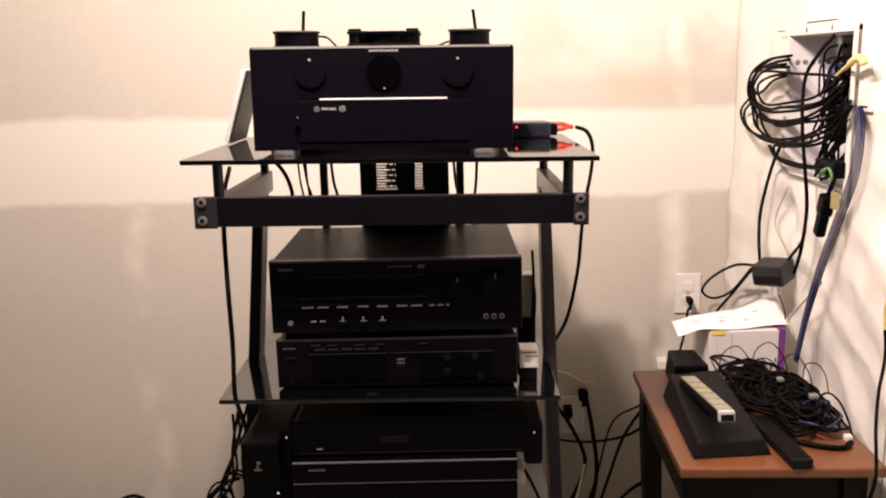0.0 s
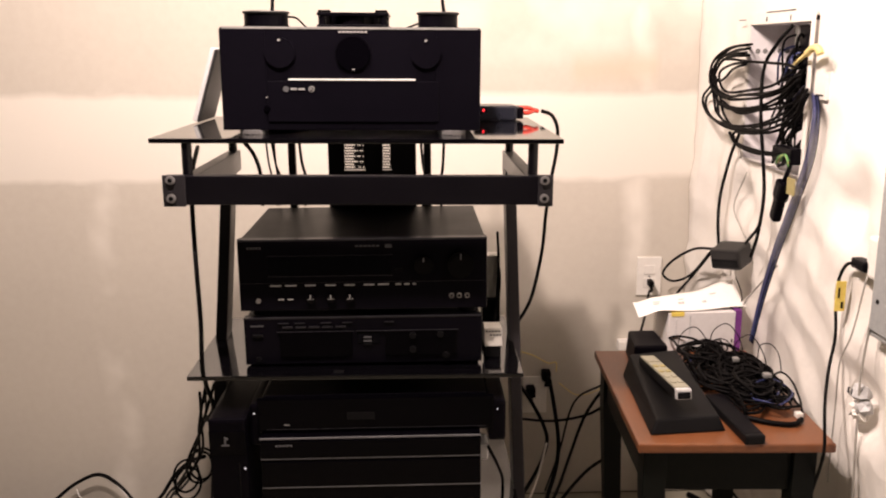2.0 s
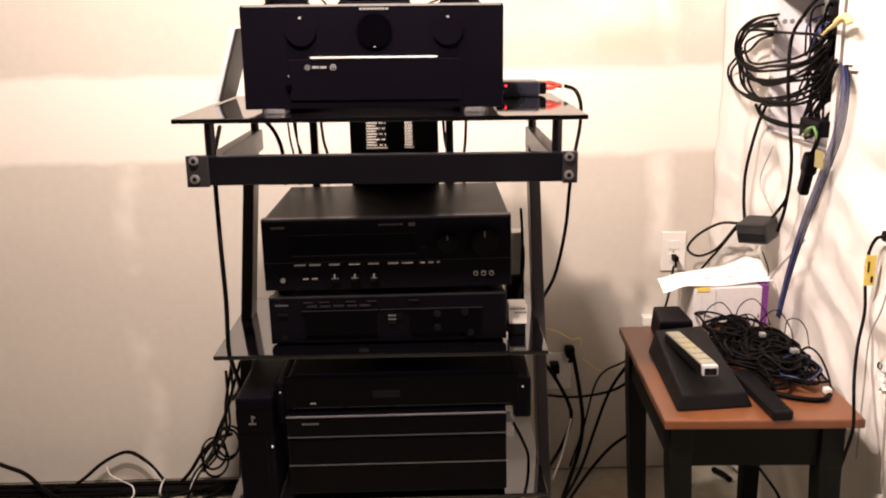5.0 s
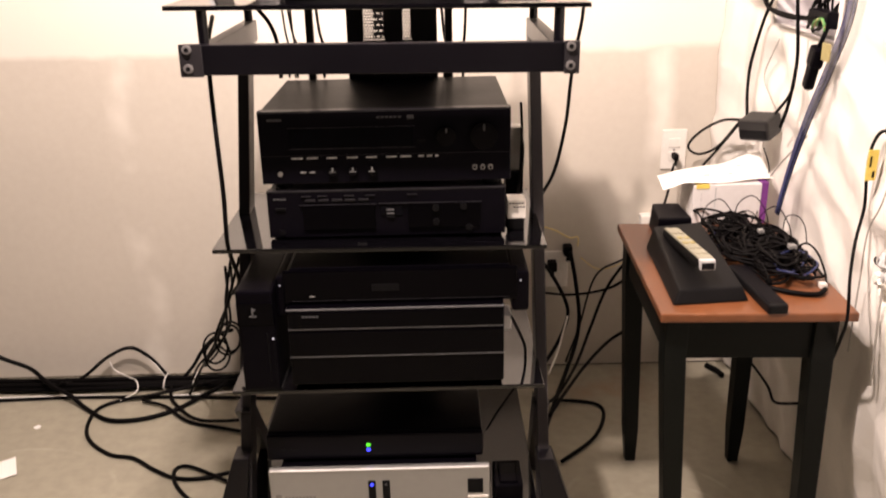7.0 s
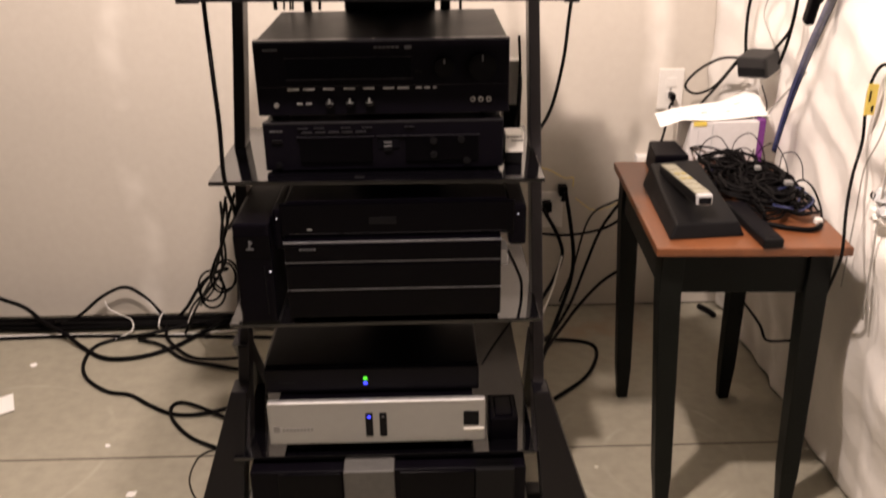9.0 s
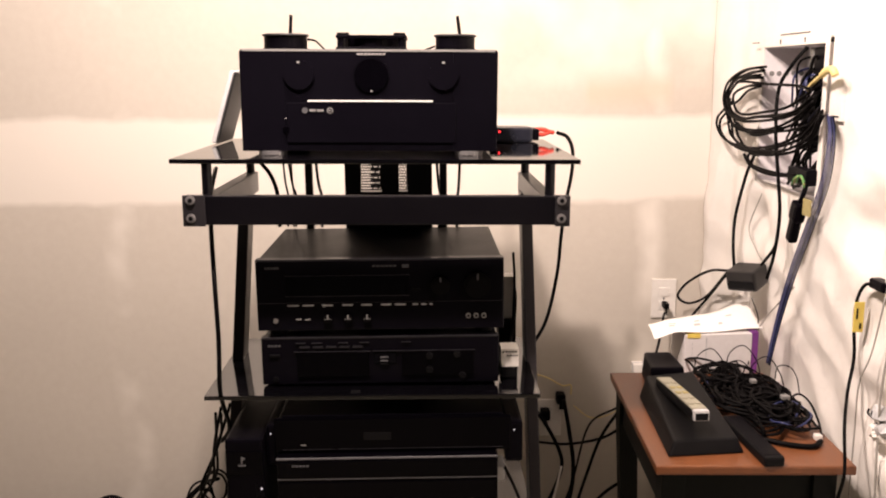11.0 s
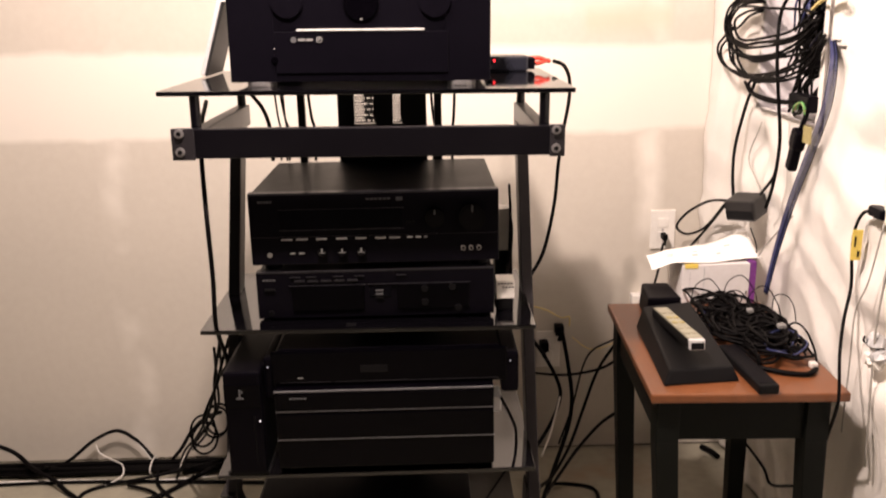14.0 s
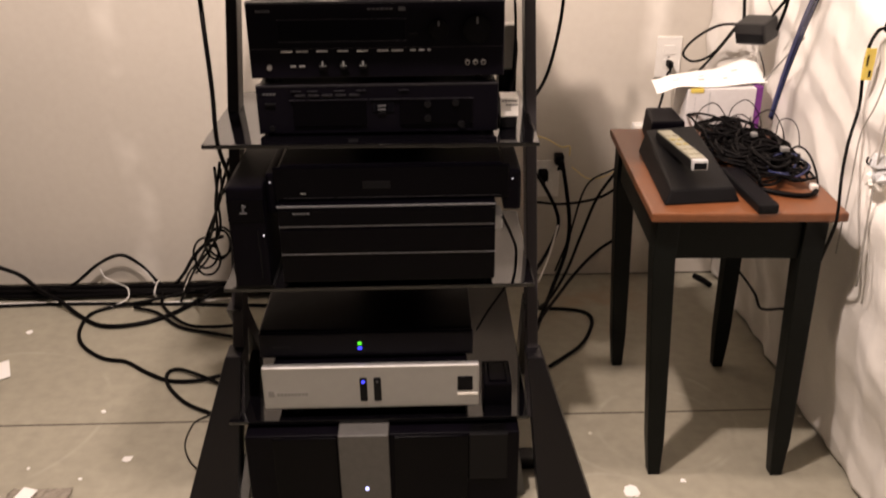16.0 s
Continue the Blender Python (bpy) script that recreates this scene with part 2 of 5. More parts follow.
M_LED_BLUEWHITE = mat("blue_white_light", (0.5, 0.55, 0.9), 0.4, emit=(0.45, 0.5, 1.0), strength=1.6)
M_LED_WHITE = mat("white_light", (0.7, 0.7, 0.75), 0.4, emit=(0.7, 0.75, 1), strength=0.3)


# ---- building helpers ----
def boxes(*specs, bevel=0.0, seg=2):
    """One mesh of boxes given as (x0, x1, y0, y1, z0, z1), each with its edges rounded."""
    bm = bmesh.new()
    for x0, x1, y0, y1, z0, z1 in specs:
        m = Matrix.Translation(((x0 + x1) / 2, (y0 + y1) / 2, (z0 + z1) / 2)) @ Matrix.Diagonal((x1 - x0, y1 - y0, z1 - z0, 1))
        bmesh.ops.create_cube(bm, size=1, matrix=m)
    if bevel:
        bmesh.ops.bevel(bm, geom=bm.edges[:], offset=bevel, segments=seg, affect="EDGES", profile=0.6)
    return bm


def disc(r, depth, m, seg=24, r2=None, bevel=0.0):
    """A short cylinder along the local z of m."""
    bm = bmesh.new()
    bmesh.ops.create_cone(bm, cap_ends=True, segments=seg, radius1=r, radius2=r if r2 is None else r2, depth=depth, matrix=m)
    if bevel:
        rim = [e for e in bm.edges if any(len(f.verts) > 4 for f in e.link_faces)]
        bmesh.ops.bevel(bm, geom=rim, offset=bevel, segments=2, affect="EDGES")
    return bm


def front_disc(x, y, z, r, depth, seg=24, bevel=0.0, r2=None):
    """A disc that faces the front (-y), its back at y."""
    return disc(r, depth, pose(x, y - depth / 2, z, 90, 0, 0), seg, r2, bevel)


def prism(bottom, top):
    """A solid between two rings of the same number of corners."""
    bm = bmesh.new()
    a, b = [bm.verts.new(p) for p in bottom], [bm.verts.new(p) for p in top]
    n = len(a)
    bm.faces.new(a[::-1])
    bm.faces.new(b)
    for i in range(n):
        bm.faces.new((a[i], a[(i + 1) % n], b[(i + 1) % n], b[i]))
    bmesh.ops.recalc_face_normals(bm, faces=bm.faces[:])
    return bm


def soften(bm, r):
    bmesh.ops.bevel(bm, geom=bm.edges[:], offset=r, segments=2, affect="EDGES", profile=0.6)
    return bm


def bar(a, b, wide, deep, taper=1.0):
    """A flat bar from a to b, wide in x and deep in y."""
    def ring(p, k):
        return [(p[0] - wide * k / 2, p[1] - deep * k / 2, p[2]), (p[0] + wide * k / 2, p[1] - deep * k / 2, p[2]),
                (p[0] + wide * k / 2, p[1] + deep * k / 2, p[2]), (p[0] - wide * k / 2, p[1] + deep * k / 2, p[2])]
    return soften(prism(ring(a, 1.0), ring(b, taper)), 0.002)


def spline(points, steps=7):
    """Points along a smooth curve through those given."""
    p = [Vector(q) for q in points]
    p = [2 * p[0] - p[1]] + p + [2 * p[-1] - p[-2]]
    out = []
    for i in range(1, len(p) - 2):
        a, b, c, d = p[i - 1 : i + 3]
        for k in range(steps):
            t = k / steps
            out.append(0.5 * (2 * b + (c - a) * t + (2 * a - 5 * b + 4 * c - d) * t * t + (3 * b - a - 3 * c + d) * t**3))
    return out + [p[-2]]


def tube(points, r, sides=8, steps=7):
    bm = bmesh.new()
    line = spline(points, steps)
    side = Vector((0.3, 0.2, 1)).normalized()
    rings = []
    for i, p in enumerate(line):
        way = (line[min(i + 1, len(line) - 1)] - line[max(i - 1, 0)])
        way = way.normalized() if way.length > 1e-9 else Vector((0, 0, 1))
        u = side - way * side.dot(way)
        if u.length < 0.05:
            u = way.orthogonal()
        u.normalize()
        side = u
        v = way.cross(u)
        rings.append([bm.verts.new(p + (u * math.cos(a) + v * math.sin(a)) * r) for a in [2 * math.pi * k / sides for k in range(sides)]])
    for a, b in zip(rings, rings[1:]):
        for k in range(sides):
            bm.faces.new((a[k], a[(k + 1) % sides], b[(k + 1) % sides], b[k])).smooth = True
    bm.faces.new(rings[0][::-1])
    bm.faces.new(rings[-1])
    return bm


def mesh_from(bm, name, material):
    me = bpy.data.meshes.new(name)
    bm.to_mesh(me)
    bm.free()
    me.materials.append(material)
    return me


BASE = {}


def part(name, bm, material, parent, label=""):
    """A mesh, in the world's coordinates, under a thing or a part."""
    ob = new(name, mesh_from(bm, name, material))
    ob.parent = parent
    ob.matrix_parent_inverse = BASE.get(parent.name, Matrix.Identity(4)).inverted()
    if label:
        ob["label"] = label
    return ob


def single(name, bm, material, label, category, group="", kind=""):
    """A thing of one mesh."""
    return tagged(new(name, mesh_from(bm, name, material)), label, category, group, kind)


def thing(name, at, label, category, group="", kind=""):
    """An empty at the thing's base."""
    ob = new(name)
    ob.location = at
    BASE[ob.name] = Matrix.Translation(at)
    return tagged(ob, label, category, group, kind)


def merged(*bms):
    """One bmesh out of several."""
    out = bmesh.new()
    for b in bms:
        me = bpy.data.meshes.new("join")
        b.to_mesh(me)
        b.free()
        out.from_mesh(me)
        bpy.data.meshes.remove(me)
    return out


def cable(points, r, material, label, category="cable", name="cable", group=""):
    return single(name, tube(points, r), material, label, category, group)


# ---- the room ----
single("floor", boxes((-4.2, 1.3, -6.1, 1.05, -0.12, 0.0)), M_FLOOR, "bare grey-beige concrete basement floor with plaster specks", "floor", kind="structure")
single("floor_joint", boxes((-2.0, 1.04, 0.2185, 0.2225, -0.001, 0.0012)), mat("joint_dirt", (0.10, 0.085, 0.07), 0.9), "dark straight saw-cut joint in the concrete floor", "floor joint", kind="structure")
single("wall_back", boxes((-4.2, 1.3, 0.95, 1.05, 0.006, 2.45)), M_WALL, "unpainted cream drywall with trowelled filler bands", "wall", kind="structure")
single("wall_back_gap", boxes((-4.2, 1.3, 0.955, 1.05, 0.0, 0.006)), mat("gap_dirt", (0.10, 0.08, 0.06), 0.9), "dark gap under the drywall edge", "wall gap", kind="structure")
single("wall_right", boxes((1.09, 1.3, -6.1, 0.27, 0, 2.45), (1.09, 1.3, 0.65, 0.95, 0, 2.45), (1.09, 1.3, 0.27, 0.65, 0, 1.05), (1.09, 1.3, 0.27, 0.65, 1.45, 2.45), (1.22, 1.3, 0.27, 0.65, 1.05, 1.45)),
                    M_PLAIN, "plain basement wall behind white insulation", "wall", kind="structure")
# Unseen walls and ceiling close the room; dark colour holds back bounced light
single("wall_left", boxes((-4.3, -4.2, -6.1, 1.05, 0, 2.45)), M_PLAIN, "unseen plain wall, near-black to cut bounced light", "wall", kind="structure")
single("wall_front", boxes((-4.3, 1.3, -6.2, -6.1, 0, 2.45)), M_PLAIN, "unseen plain wall, near-black to cut bounced light", "wall", kind="structure")
single("ceiling", boxes((-4.3, 1.3, -6.2, 1.05, 2.45, 2.55)), M_CEIL, "unseen ceiling, near-black to cut bounced light", "ceiling", kind="structure")


def smooth(a, b, v):
    t = min(1.0, max(0.0, (v - a) / (b - a)))
    return t * t * (3 - 2 * t)


def crease(u, v, seed):
    """Sharp-edged folds: ridges of a warped wave."""
    w = u + 0.35 * noise.noise(Vector((u * 0.7, v * 1.6, seed))) + 0.12 * noise.noise(Vector((u * 2.5, v * 4.0, seed + 3)))
    k = w - math.floor(w)
    return 1 - abs(2 * k - 1) ** 0.8


def blanket_x(y, z):
    """How far out the hanging white insulation lies at a height and a place along the wall."""
    x = 1.062 - 0.068 * smooth(0.0, 0.45, z)
    x -= 0.030 * smooth(0.76, 0.93, y) * smooth(0.2, 0.6, z)
    low = 1 - 0.75 * smooth(1.00, 1.25, z)
    # long folds that slant down the wall, and short cross creases between them
    a = 0.5 + 0.5 * noise.noise(Vector((y * 1.9, z * 2.1, 7.0)))
    x -= low * 0.017 * a * crease((y + z * 0.16) * 8.0, z * 2.0, 1.0)
    x -= low * 0.009 * (1 - a) * crease((z * 0.9 - y * 0.4) * 9.0, y * 3.0, 5.0)
    x += low * 0.011 * noise.noise(Vector((y * 6.5 + z * 2, z * 5.5 - y * 2, 2.0)))
    x += 0.003 * noise.noise(Vector((y * 19, z * 15, 9.0)))
    for cy, cz in ((-0.04, 0.72), (0.08, 1.06), (0.60, 0.98), (-0.25, 0.62)):
        d = math.hypot(y - cy, (z - cz) * 1.2)
        x += 0.020 * math.exp(-(d / 0.06) ** 2) - 0.010 * math.exp(-((d - 0.12) / 0.07) ** 2)
    return min(x, 1.086)


def blanket():
    bm = bmesh.new()
    ny, nz = 260, 260
    y0, y1, z0, z1 = -1.3, 0.949, 0.012, 2.449
    grid = [[bm.verts.new((blanket_x(y0 + (y1 - y0) * i / ny, z0 + (z1 - z0) * k / nz), y0 + (y1 - y0) * i / ny,
                           z0 + (z1 - z0) * k / nz)) for k in range(nz + 1)] for i in range(ny + 1)]
    for i in range(ny):
        for k in range(nz):
            cy, cz = grid[i][k].co.y, grid[i][k].co.z
            if 0.285 < cy < 0.618 and 1.085 < cz < 1.412:
                continue
            bm.faces.new((grid[i][k], grid[i][k + 1], grid[i + 1][k + 1], grid[i + 1][k])).smooth = True
    bmesh.ops.recalc_face_normals(bm, faces=bm.faces[:])
    return bm


quilt = single("insulation_blanket", blanket(), M_BLANKET, "creased white vinyl-faced insulation blanket covering the wall", "insulation", kind="structure")
solid = quilt.modifiers.new("thickness", "SOLIDIFY")
solid.thickness, solid.offset = 0.004, 0


def wall_plate(x, z, w=0.072, h=0.116):
    plate = thing("outlet_plate", (x, 0.95, z - h / 2), "white plastic wall plate on the drywall", "wall plate")
    part("plate", boxes((x - w / 2, x + w / 2, 0.943, 0.950, z - h / 2, z + h / 2), bevel=0.002), M_WHITE, plate)
    for dz in (-0.02, 0.02):
        part("socket", boxes((x - 0.016, x + 0.016, 0.9405, 0.944, z + dz - 0.014, z + dz + 0.014), bevel=0.002), M_WHITE, plate)
    part("screw", front_disc(x, 0.943, z, 0.003, 0.0015, 10), M_STEEL, plate)
    return plate


wall_plate(0.846, 0.700)
wall_plate(0.515, 0.335)


# ---- the stand ----
RX = 0.069  # the stand's middle


def glass_shelf(parent, x0, x1, y0, y1, ztop):
    shelf = part("glass_shelf", boxes((x0, x1, y0, y1, ztop - 0.008, ztop), bevel=0.0015), M_GLASS, parent, "glossy black tempered glass shelf")
    return shelf


stand = thing("media_stand", (RX, 0.15, 0), "black steel media stand with glossy black glass shelves", "media stand")
glass_shelf(stand, -0.271, 0.411, -0.072, 0.400, 1.210)
middle = glass_shelf(stand, -0.246, 0.353, -0.045, 0.300, 0.790)
middle.data.transform(Matrix.Translation((0.2, 0, 0.79)) @ Matrix.Rotation(0.008, 4, "Y") @ Matrix.Translation((-0.2, 0, -0.79)))
glass_shelf(stand, -0.236, 0.352, -0.060, 0.290, 0.514)
glass_shelf(stand, -0.262, 0.352, -0.060, 0.560, 0.206)
part("front_beam", boxes((-0.247, 0.392, -0.085, -0.062, 1.102, 1.150), bevel=0.002), M_FRAME, stand)
for x0, x1 in ((-0.248, -0.211), (0.368, 0.393)):
    part("end_bracket", boxes((x0, x1, -0.0885, -0.0845, 1.1000, 1.1520), bevel=0.0015), M_BRACKET, stand, "satin bracket with two bolts, lightened for its reflection")
for x in (-0.234, 0.378):
    for z in (1.144, 1.114):
        bolt = part("bolt", front_disc(x, -0.0885, z, 0.0078, 0.005, 20, 0.0015), M_STEEL, stand, "bright steel bolt head")
        part("socket", front_disc(x, -0.0932, z, 0.004, 0.0008, 6), M_DARKGREY, bolt)
for x in (-0.213, 0.362):
    part("side_beam", boxes((x - 0.012, x + 0.012, -0.052, 0.33, 1.104, 1.146), bevel=0.002), M_UPRIGHT, stand)
    for y in (-0.058, 0.310):
        part("short_post", disc(0.0085, 0.056, pose(x, y, 1.174), 16), M_FRAME, stand, "short black post under the glass")
for top, low, foot, s in (((-0.219, 0.285, 1.112), (-0.245, -0.005, 0.20), (-0.325, -0.07, 0), -1), ((0.356, 0.262, 1.112), (0.360, -0.03, 0.20), (0.445, -0.085, 0), 1)):
    part("upright", bar(low, top, 0.022, 0.055), M_POST, stand, "slanted black steel upright")
    fa, fb = (foot[0] - 0.045, foot[0] + 0.065) if s < 0 else (foot[0] - 0.070, foot[0] + 0.045)
    leg = soften(prism([(fa, foot[1] - 0.02, 0.0), (fb, foot[1] - 0.02, 0.0), (fb, foot[1] + 0.05, 0.0), (fa, foot[1] + 0.05, 0.0)],
                       [(low[0] - 0.016, low[1] - 0.02, 0.34), (low[0] + 0.016, low[1] - 0.02, 0.34), (low[0] + 0.016, low[1] + 0.03, 0.34), (low[0] - 0.016, low[1] + 0.03, 0.34)]), 0.003)
    part("front_leg", leg, M_FRAME, stand, "black leg widening to the floor")
    rear = (low[0] + s * 0.03, 0.42, 0.0)
    part("rear_leg", bar(rear, (low[0], 0.05, 0.42), 0.03, 0.05), M_FRAME, stand, "slanted black rear leg")
    part("inner_leg", bar((0.043 + s * 0.297, -0.05, 0.0), (0.051 + s * 0.261, -0.035, 0.198), 0.02, 0.02), M_MIDGREY, stand, "grey inner leg")
part("base_bar", boxes((-0.30, 0.42, 0.02, 0.06, 0.0, 0.03), bevel=0.004), M_FRAME, stand)
# the mast behind the upper shelf that carries the perforated plate
part("mast", boxes((-0.020, 0.166, 0.335, 0.365, 0.0, 1.105), (-0.020, 0.013, 0.335, 0.365, 1.105, 1.19), (0.058, 0.094, 0.335, 0.365, 1.105, 1.19), (0.114, 0.166, 0.335, 0.365, 1.105, 1.19)), M_FRAME, stand, "wide black rear mast")
for x0, x1 in ((0.013, 0.058), (0.094, 0.114)):
    lattice = [(x0 - 0.001, x0 + 0.002, 0.3362, 0.3378, 1.105, 1.19), (x1 - 0.002, x1 + 0.001, 0.3362, 0.3378, 1.105, 1.19)]
    for k in range(15):
        z = 1.105 + 0.0058 * k
        lattice.append((x0, x1, 0.336, 0.338, z, z + 0.0024))
        for c in range(int((x1 - x0) / 0.0055) + 1):
            x = x0 + 0.0055 * (c + (0.5 if k % 2 else 0.0))
            # part of the wide strip is blocked from behind
            web = 0.0056 if x0 < 0.05 and x > 0.037 and (k + 2 * c) % 4 else 0.0022
            lattice.append((max(x0, x - web / 2), min(x1, x + web / 2), 0.3363, 0.3377, z + 0.0024, z + 0.0058))
    part("vent_strip", boxes(*lattice), M_FRAME, stand, "strip of small punched holes")
for x in (-0.099, 0.190):
    part("rear_post", bar((x, 0.36, 0.6), (x, 0.36, 1.2), 0.016, 0.016), M_FRAME, stand)
LEAN = Matrix.Translation((RX, 0, 1.211)) @ Matrix.Rotation(0.012, 4, "Y") @ Matrix.Translation((-RX, 0, -1.208))
for ob in stand.children_recursive:
    if min(v.co.z for v in ob.data.vertices) > 1.09:
        ob.data.transform(LEAN)


# ---- audio components ----
def case(parent, x0, x1, y0, y1, z0, z1, face=0.012):
    part("case", boxes((x0 + 0.003, x1 - 0.003, y0 + face, y1, z0, z1 - 0.002), bevel=0.002), M_BLACK, parent)
    part("fascia", boxes((x0, x1, y0, y0 + face, z0 - 0.001, z1), bevel=0.002), M_FACE, parent)


def feet(parent, x0, x1, y0, y1, z0, z1, r, material=M_BLACK):
    for x in (x0, x1):
        for y in (y0, y1):
            part("foot", disc(r, z1 - z0, pose(x, y, (z0 + z1) / 2), 24, bevel=0.001), material, parent)


def top_receiver():
    t = thing("av_receiver", (0.06, 0.0, 1.210), "large black surround receiver with silver feet on the glass top", "receiver")
    x0, x1, z0, z1 = -0.162, 0.275, 1.2185, 1.389
    case(t, x0, x1, 0.0, 0.375, z0, z1, 0.02)
    feet(t, -0.114, 0.228, 0.018, 0.33, 1.210, 1.2180, 0.0245, M_FOOT)
    part("top_trim", boxes((x0 + 0.004, x1 - 0.004, -0.0008, 0.004, z1 - 0.003, z1 + 0.0006)), M_MIDGREY, t, "thin grey trim line")
    part("side_panel", boxes((x0 - 0.001, x0 + 0.075, -0.0012, 0.003, z0 - 0.001, z1 - 0.003), bevel=0.0008), M_FACE, t)
    part("side_panel", boxes((x1 - 0.075, x1 + 0.001, -0.0012, 0.003, z0 - 0.001, z1 - 0.003), bevel=0.0008), M_FACE, t)
    for x in (-0.063, 0.183):
        knob = part("knob", front_disc(x, 0.0, 1.347, 0.027, 0.005, 40, 0.002), M_FACE, t, "large black rotary knob")
        # Pale square painted as the glint on the knob's upper rim
        part("knob_mark", boxes((x - 0.0022, x + 0.0022, -0.0062, -0.0046, 1.3660, 1.3695)), M_WHITEMARK, knob)
    dial = part("porthole", front_disc(0.060, 0.0005, 1.345, 0.029, 0.004, 40, 0.001), M_GLOSS, t, "round dark display window")
    part("rim", front_disc(0.060, 0.001, 1.345, 0.032, 0.002, 40), M_BLACK, dial)
    part("indicator", boxes((0.0585, 0.0625, -0.0045, -0.003, 1.319, 1.321)), M_WHITEMARK, dial)
    part("door", boxes((-0.085, 0.205, -0.003, 0.002, 1.232, 1.300), bevel=0.001), M_FACE, t, "glossy black fold-down front door")
    part("trim_line", boxes((-0.049, 0.165, -0.0045, -0.001, 1.3015, 1.3045), bevel=0.0005), M_CHROME, t, "thin bright chrome line")
    part("name_plate", boxes(*[(0.036 + i * 0.0062, 0.0408 + i * 0.0062, -0.0012, 0.001, 1.380, 1.3832) for i in range(8)]), M_WHITEMARK, t, "small pale bars")
    part("badge", boxes((-0.046, -0.035, -0.0045, -0.0028, 1.2855, 1.2890), (-0.033, -0.022, -0.0045, -0.0028, 1.2852, 1.2888)), M_WHITEMARK, t, "small pale printed marks")
    disc_mark = part("badge_disc", front_disc(-0.011, -0.0028, 1.287, 0.0052, 0.0012, 24), M_WHITEMARK, t, "pale ring mark")
    part("centre", front_disc(-0.011, -0.0038, 1.287, 0.0036, 0.0008, 20), M_FACE, disc_mark)
    part("centre_dot", boxes((-0.0130, -0.0095, -0.0054, -0.0044, 1.2860, 1.2884)), M_WHITEMARK, disc_mark)
    part("badge_disc", front_disc(-0.054, -0.0028, 1.287, 0.0050, 0.0012, 20), M_GREYMARK, t)
    part("power_light", front_disc(-0.087, -0.0012, 1.273, 0.0012, 0.0015, 10), M_WHITEMARK, t)
    part("power_button", front_disc(-0.087, -0.0012, 1.254, 0.006, 0.003, 20, 0.0008), M_GLOSS, t)
    for x in (-0.134, 0.228):
        part("antenna", disc(0.0042, 0.11, pose(x, 0.385, 1.415, 0, 4 if x < 0 else -8, 0), 12, 0.0035), M_BLACK, t, "upright black stub antenna")


top_receiver()


def fan(name, x, y, z, r, square, label):
    f = thing(name, (x, y, z), label, "cooling fan", "fans on the receiver")
    h = 0.025
    if square:
        for dz0, dz1 in ((0, 0.005), (h - 0.005, h)):
            plate = boxes((x - r, x + r, y - r, y - r + 0.012, z + dz0, z + dz1), (x - r, x + r, y + r - 0.012, y + r, z + dz0, z + dz1),
                          (x - r, x - r + 0.012, y - r + 0.012, y + r - 0.012, z + dz0, z + dz1), (x + r - 0.012, x + r, y - r + 0.012, y + r - 0.012, z + dz0, z + dz1), bevel=0.001)
            part("frame", plate, M_BLACK, f)
        for sx in (-1, 1):
            for sy in (-1, 1):
                part("corner_post", disc(0.006, h, pose(x + sx * (r - 0.008), y + sy * (r - 0.008), z + h / 2), 14), M_BLACK, f)
                part("rubber_pad", boxes((x + sx * (r - 0.012) - 0.01, x + sx * (r - 0.012) + 0.01, y + sy * (r - 0.012) - 0.01, y + sy * (r - 0.012) + 0.01, z + h, z + h + 0.004), bevel=0.001), M_RUBBER, f)
        wall_r = r - 0.006
    else:
        wall_r = r
        part("frame", disc(r + 0.003, 0.003, pose(x, y, z + 0.0015), 36), M_BLACK, f)
        part("frame", merged(*[tube([(x + (r + 0.001) * math.cos(a), y + (r + 0.001) * math.sin(a), z + h) for a in [2 * math.pi * k / 16 for k in range(17)]], 0.0022, 6, 2)]), M_SHADOWGREY, f, "dull upper rim")
    ring = bmesh.new()
    n = 36
    vs = [[ring.verts.new((x + rr * math.cos(2 * math.pi * k / n), y + rr * math.sin(2 * math.pi * k / n), zz)) for k in range(n)] for rr, zz in ((wall_r, z + 0.002), (wall_r, z + h), (wall_r - 0.003, z + h), (wall_r - 0.003, z + 0.002))]
    for a in range(4):
        for k in range(n):
            ring.faces.new((vs[a][k], vs[a][(k + 1) % n], vs[(a + 1) % 4][(k + 1) % n], vs[(a + 1) % 4][k]))
    bmesh.ops.recalc_face_normals(ring, faces=ring.faces[:])
    part("shroud", ring, M_BLACK, f)
    part("hub", disc(wall_r * 0.38, h - 0.006, pose(x, y, z + h / 2), 24), M_BLACK, f)
    for k in range(7):
        a = 2 * math.pi * k / 7
        blade = boxes((wall_r * 0.36, wall_r * 0.94, -0.009, 0.009, -0.001, 0.001))
        bmesh.ops.transform(blade, matrix=pose(x, y, z + h / 2, 0, 0, math.degrees(a)) @ pose(0, 0, 0, 35, 0, 0), verts=blade.verts)
        part("blade", blade, M_DARKGREY, f)


fan("round_fan", -0.090, 0.042, 1.3885, 0.037, False, "round black cooling fan lying on the receiver")
fan("square_fan", 0.060, 0.064, 1.3885, 0.060, True, "square black case fan lying on the receiver")
fan("round_fan", 0.204, 0.040, 1.3885, 0.034, False, "round black cooling fan lying on the receiver")
cable([(-0.052, 0.05, 1.412), (-0.040, 0.07, 1.410), (-0.030, 0.08, 1.400), (-0.022, 0.09, 1.391)], 0.0018, M_RUBBER, "thin black fan lead on the receiver")
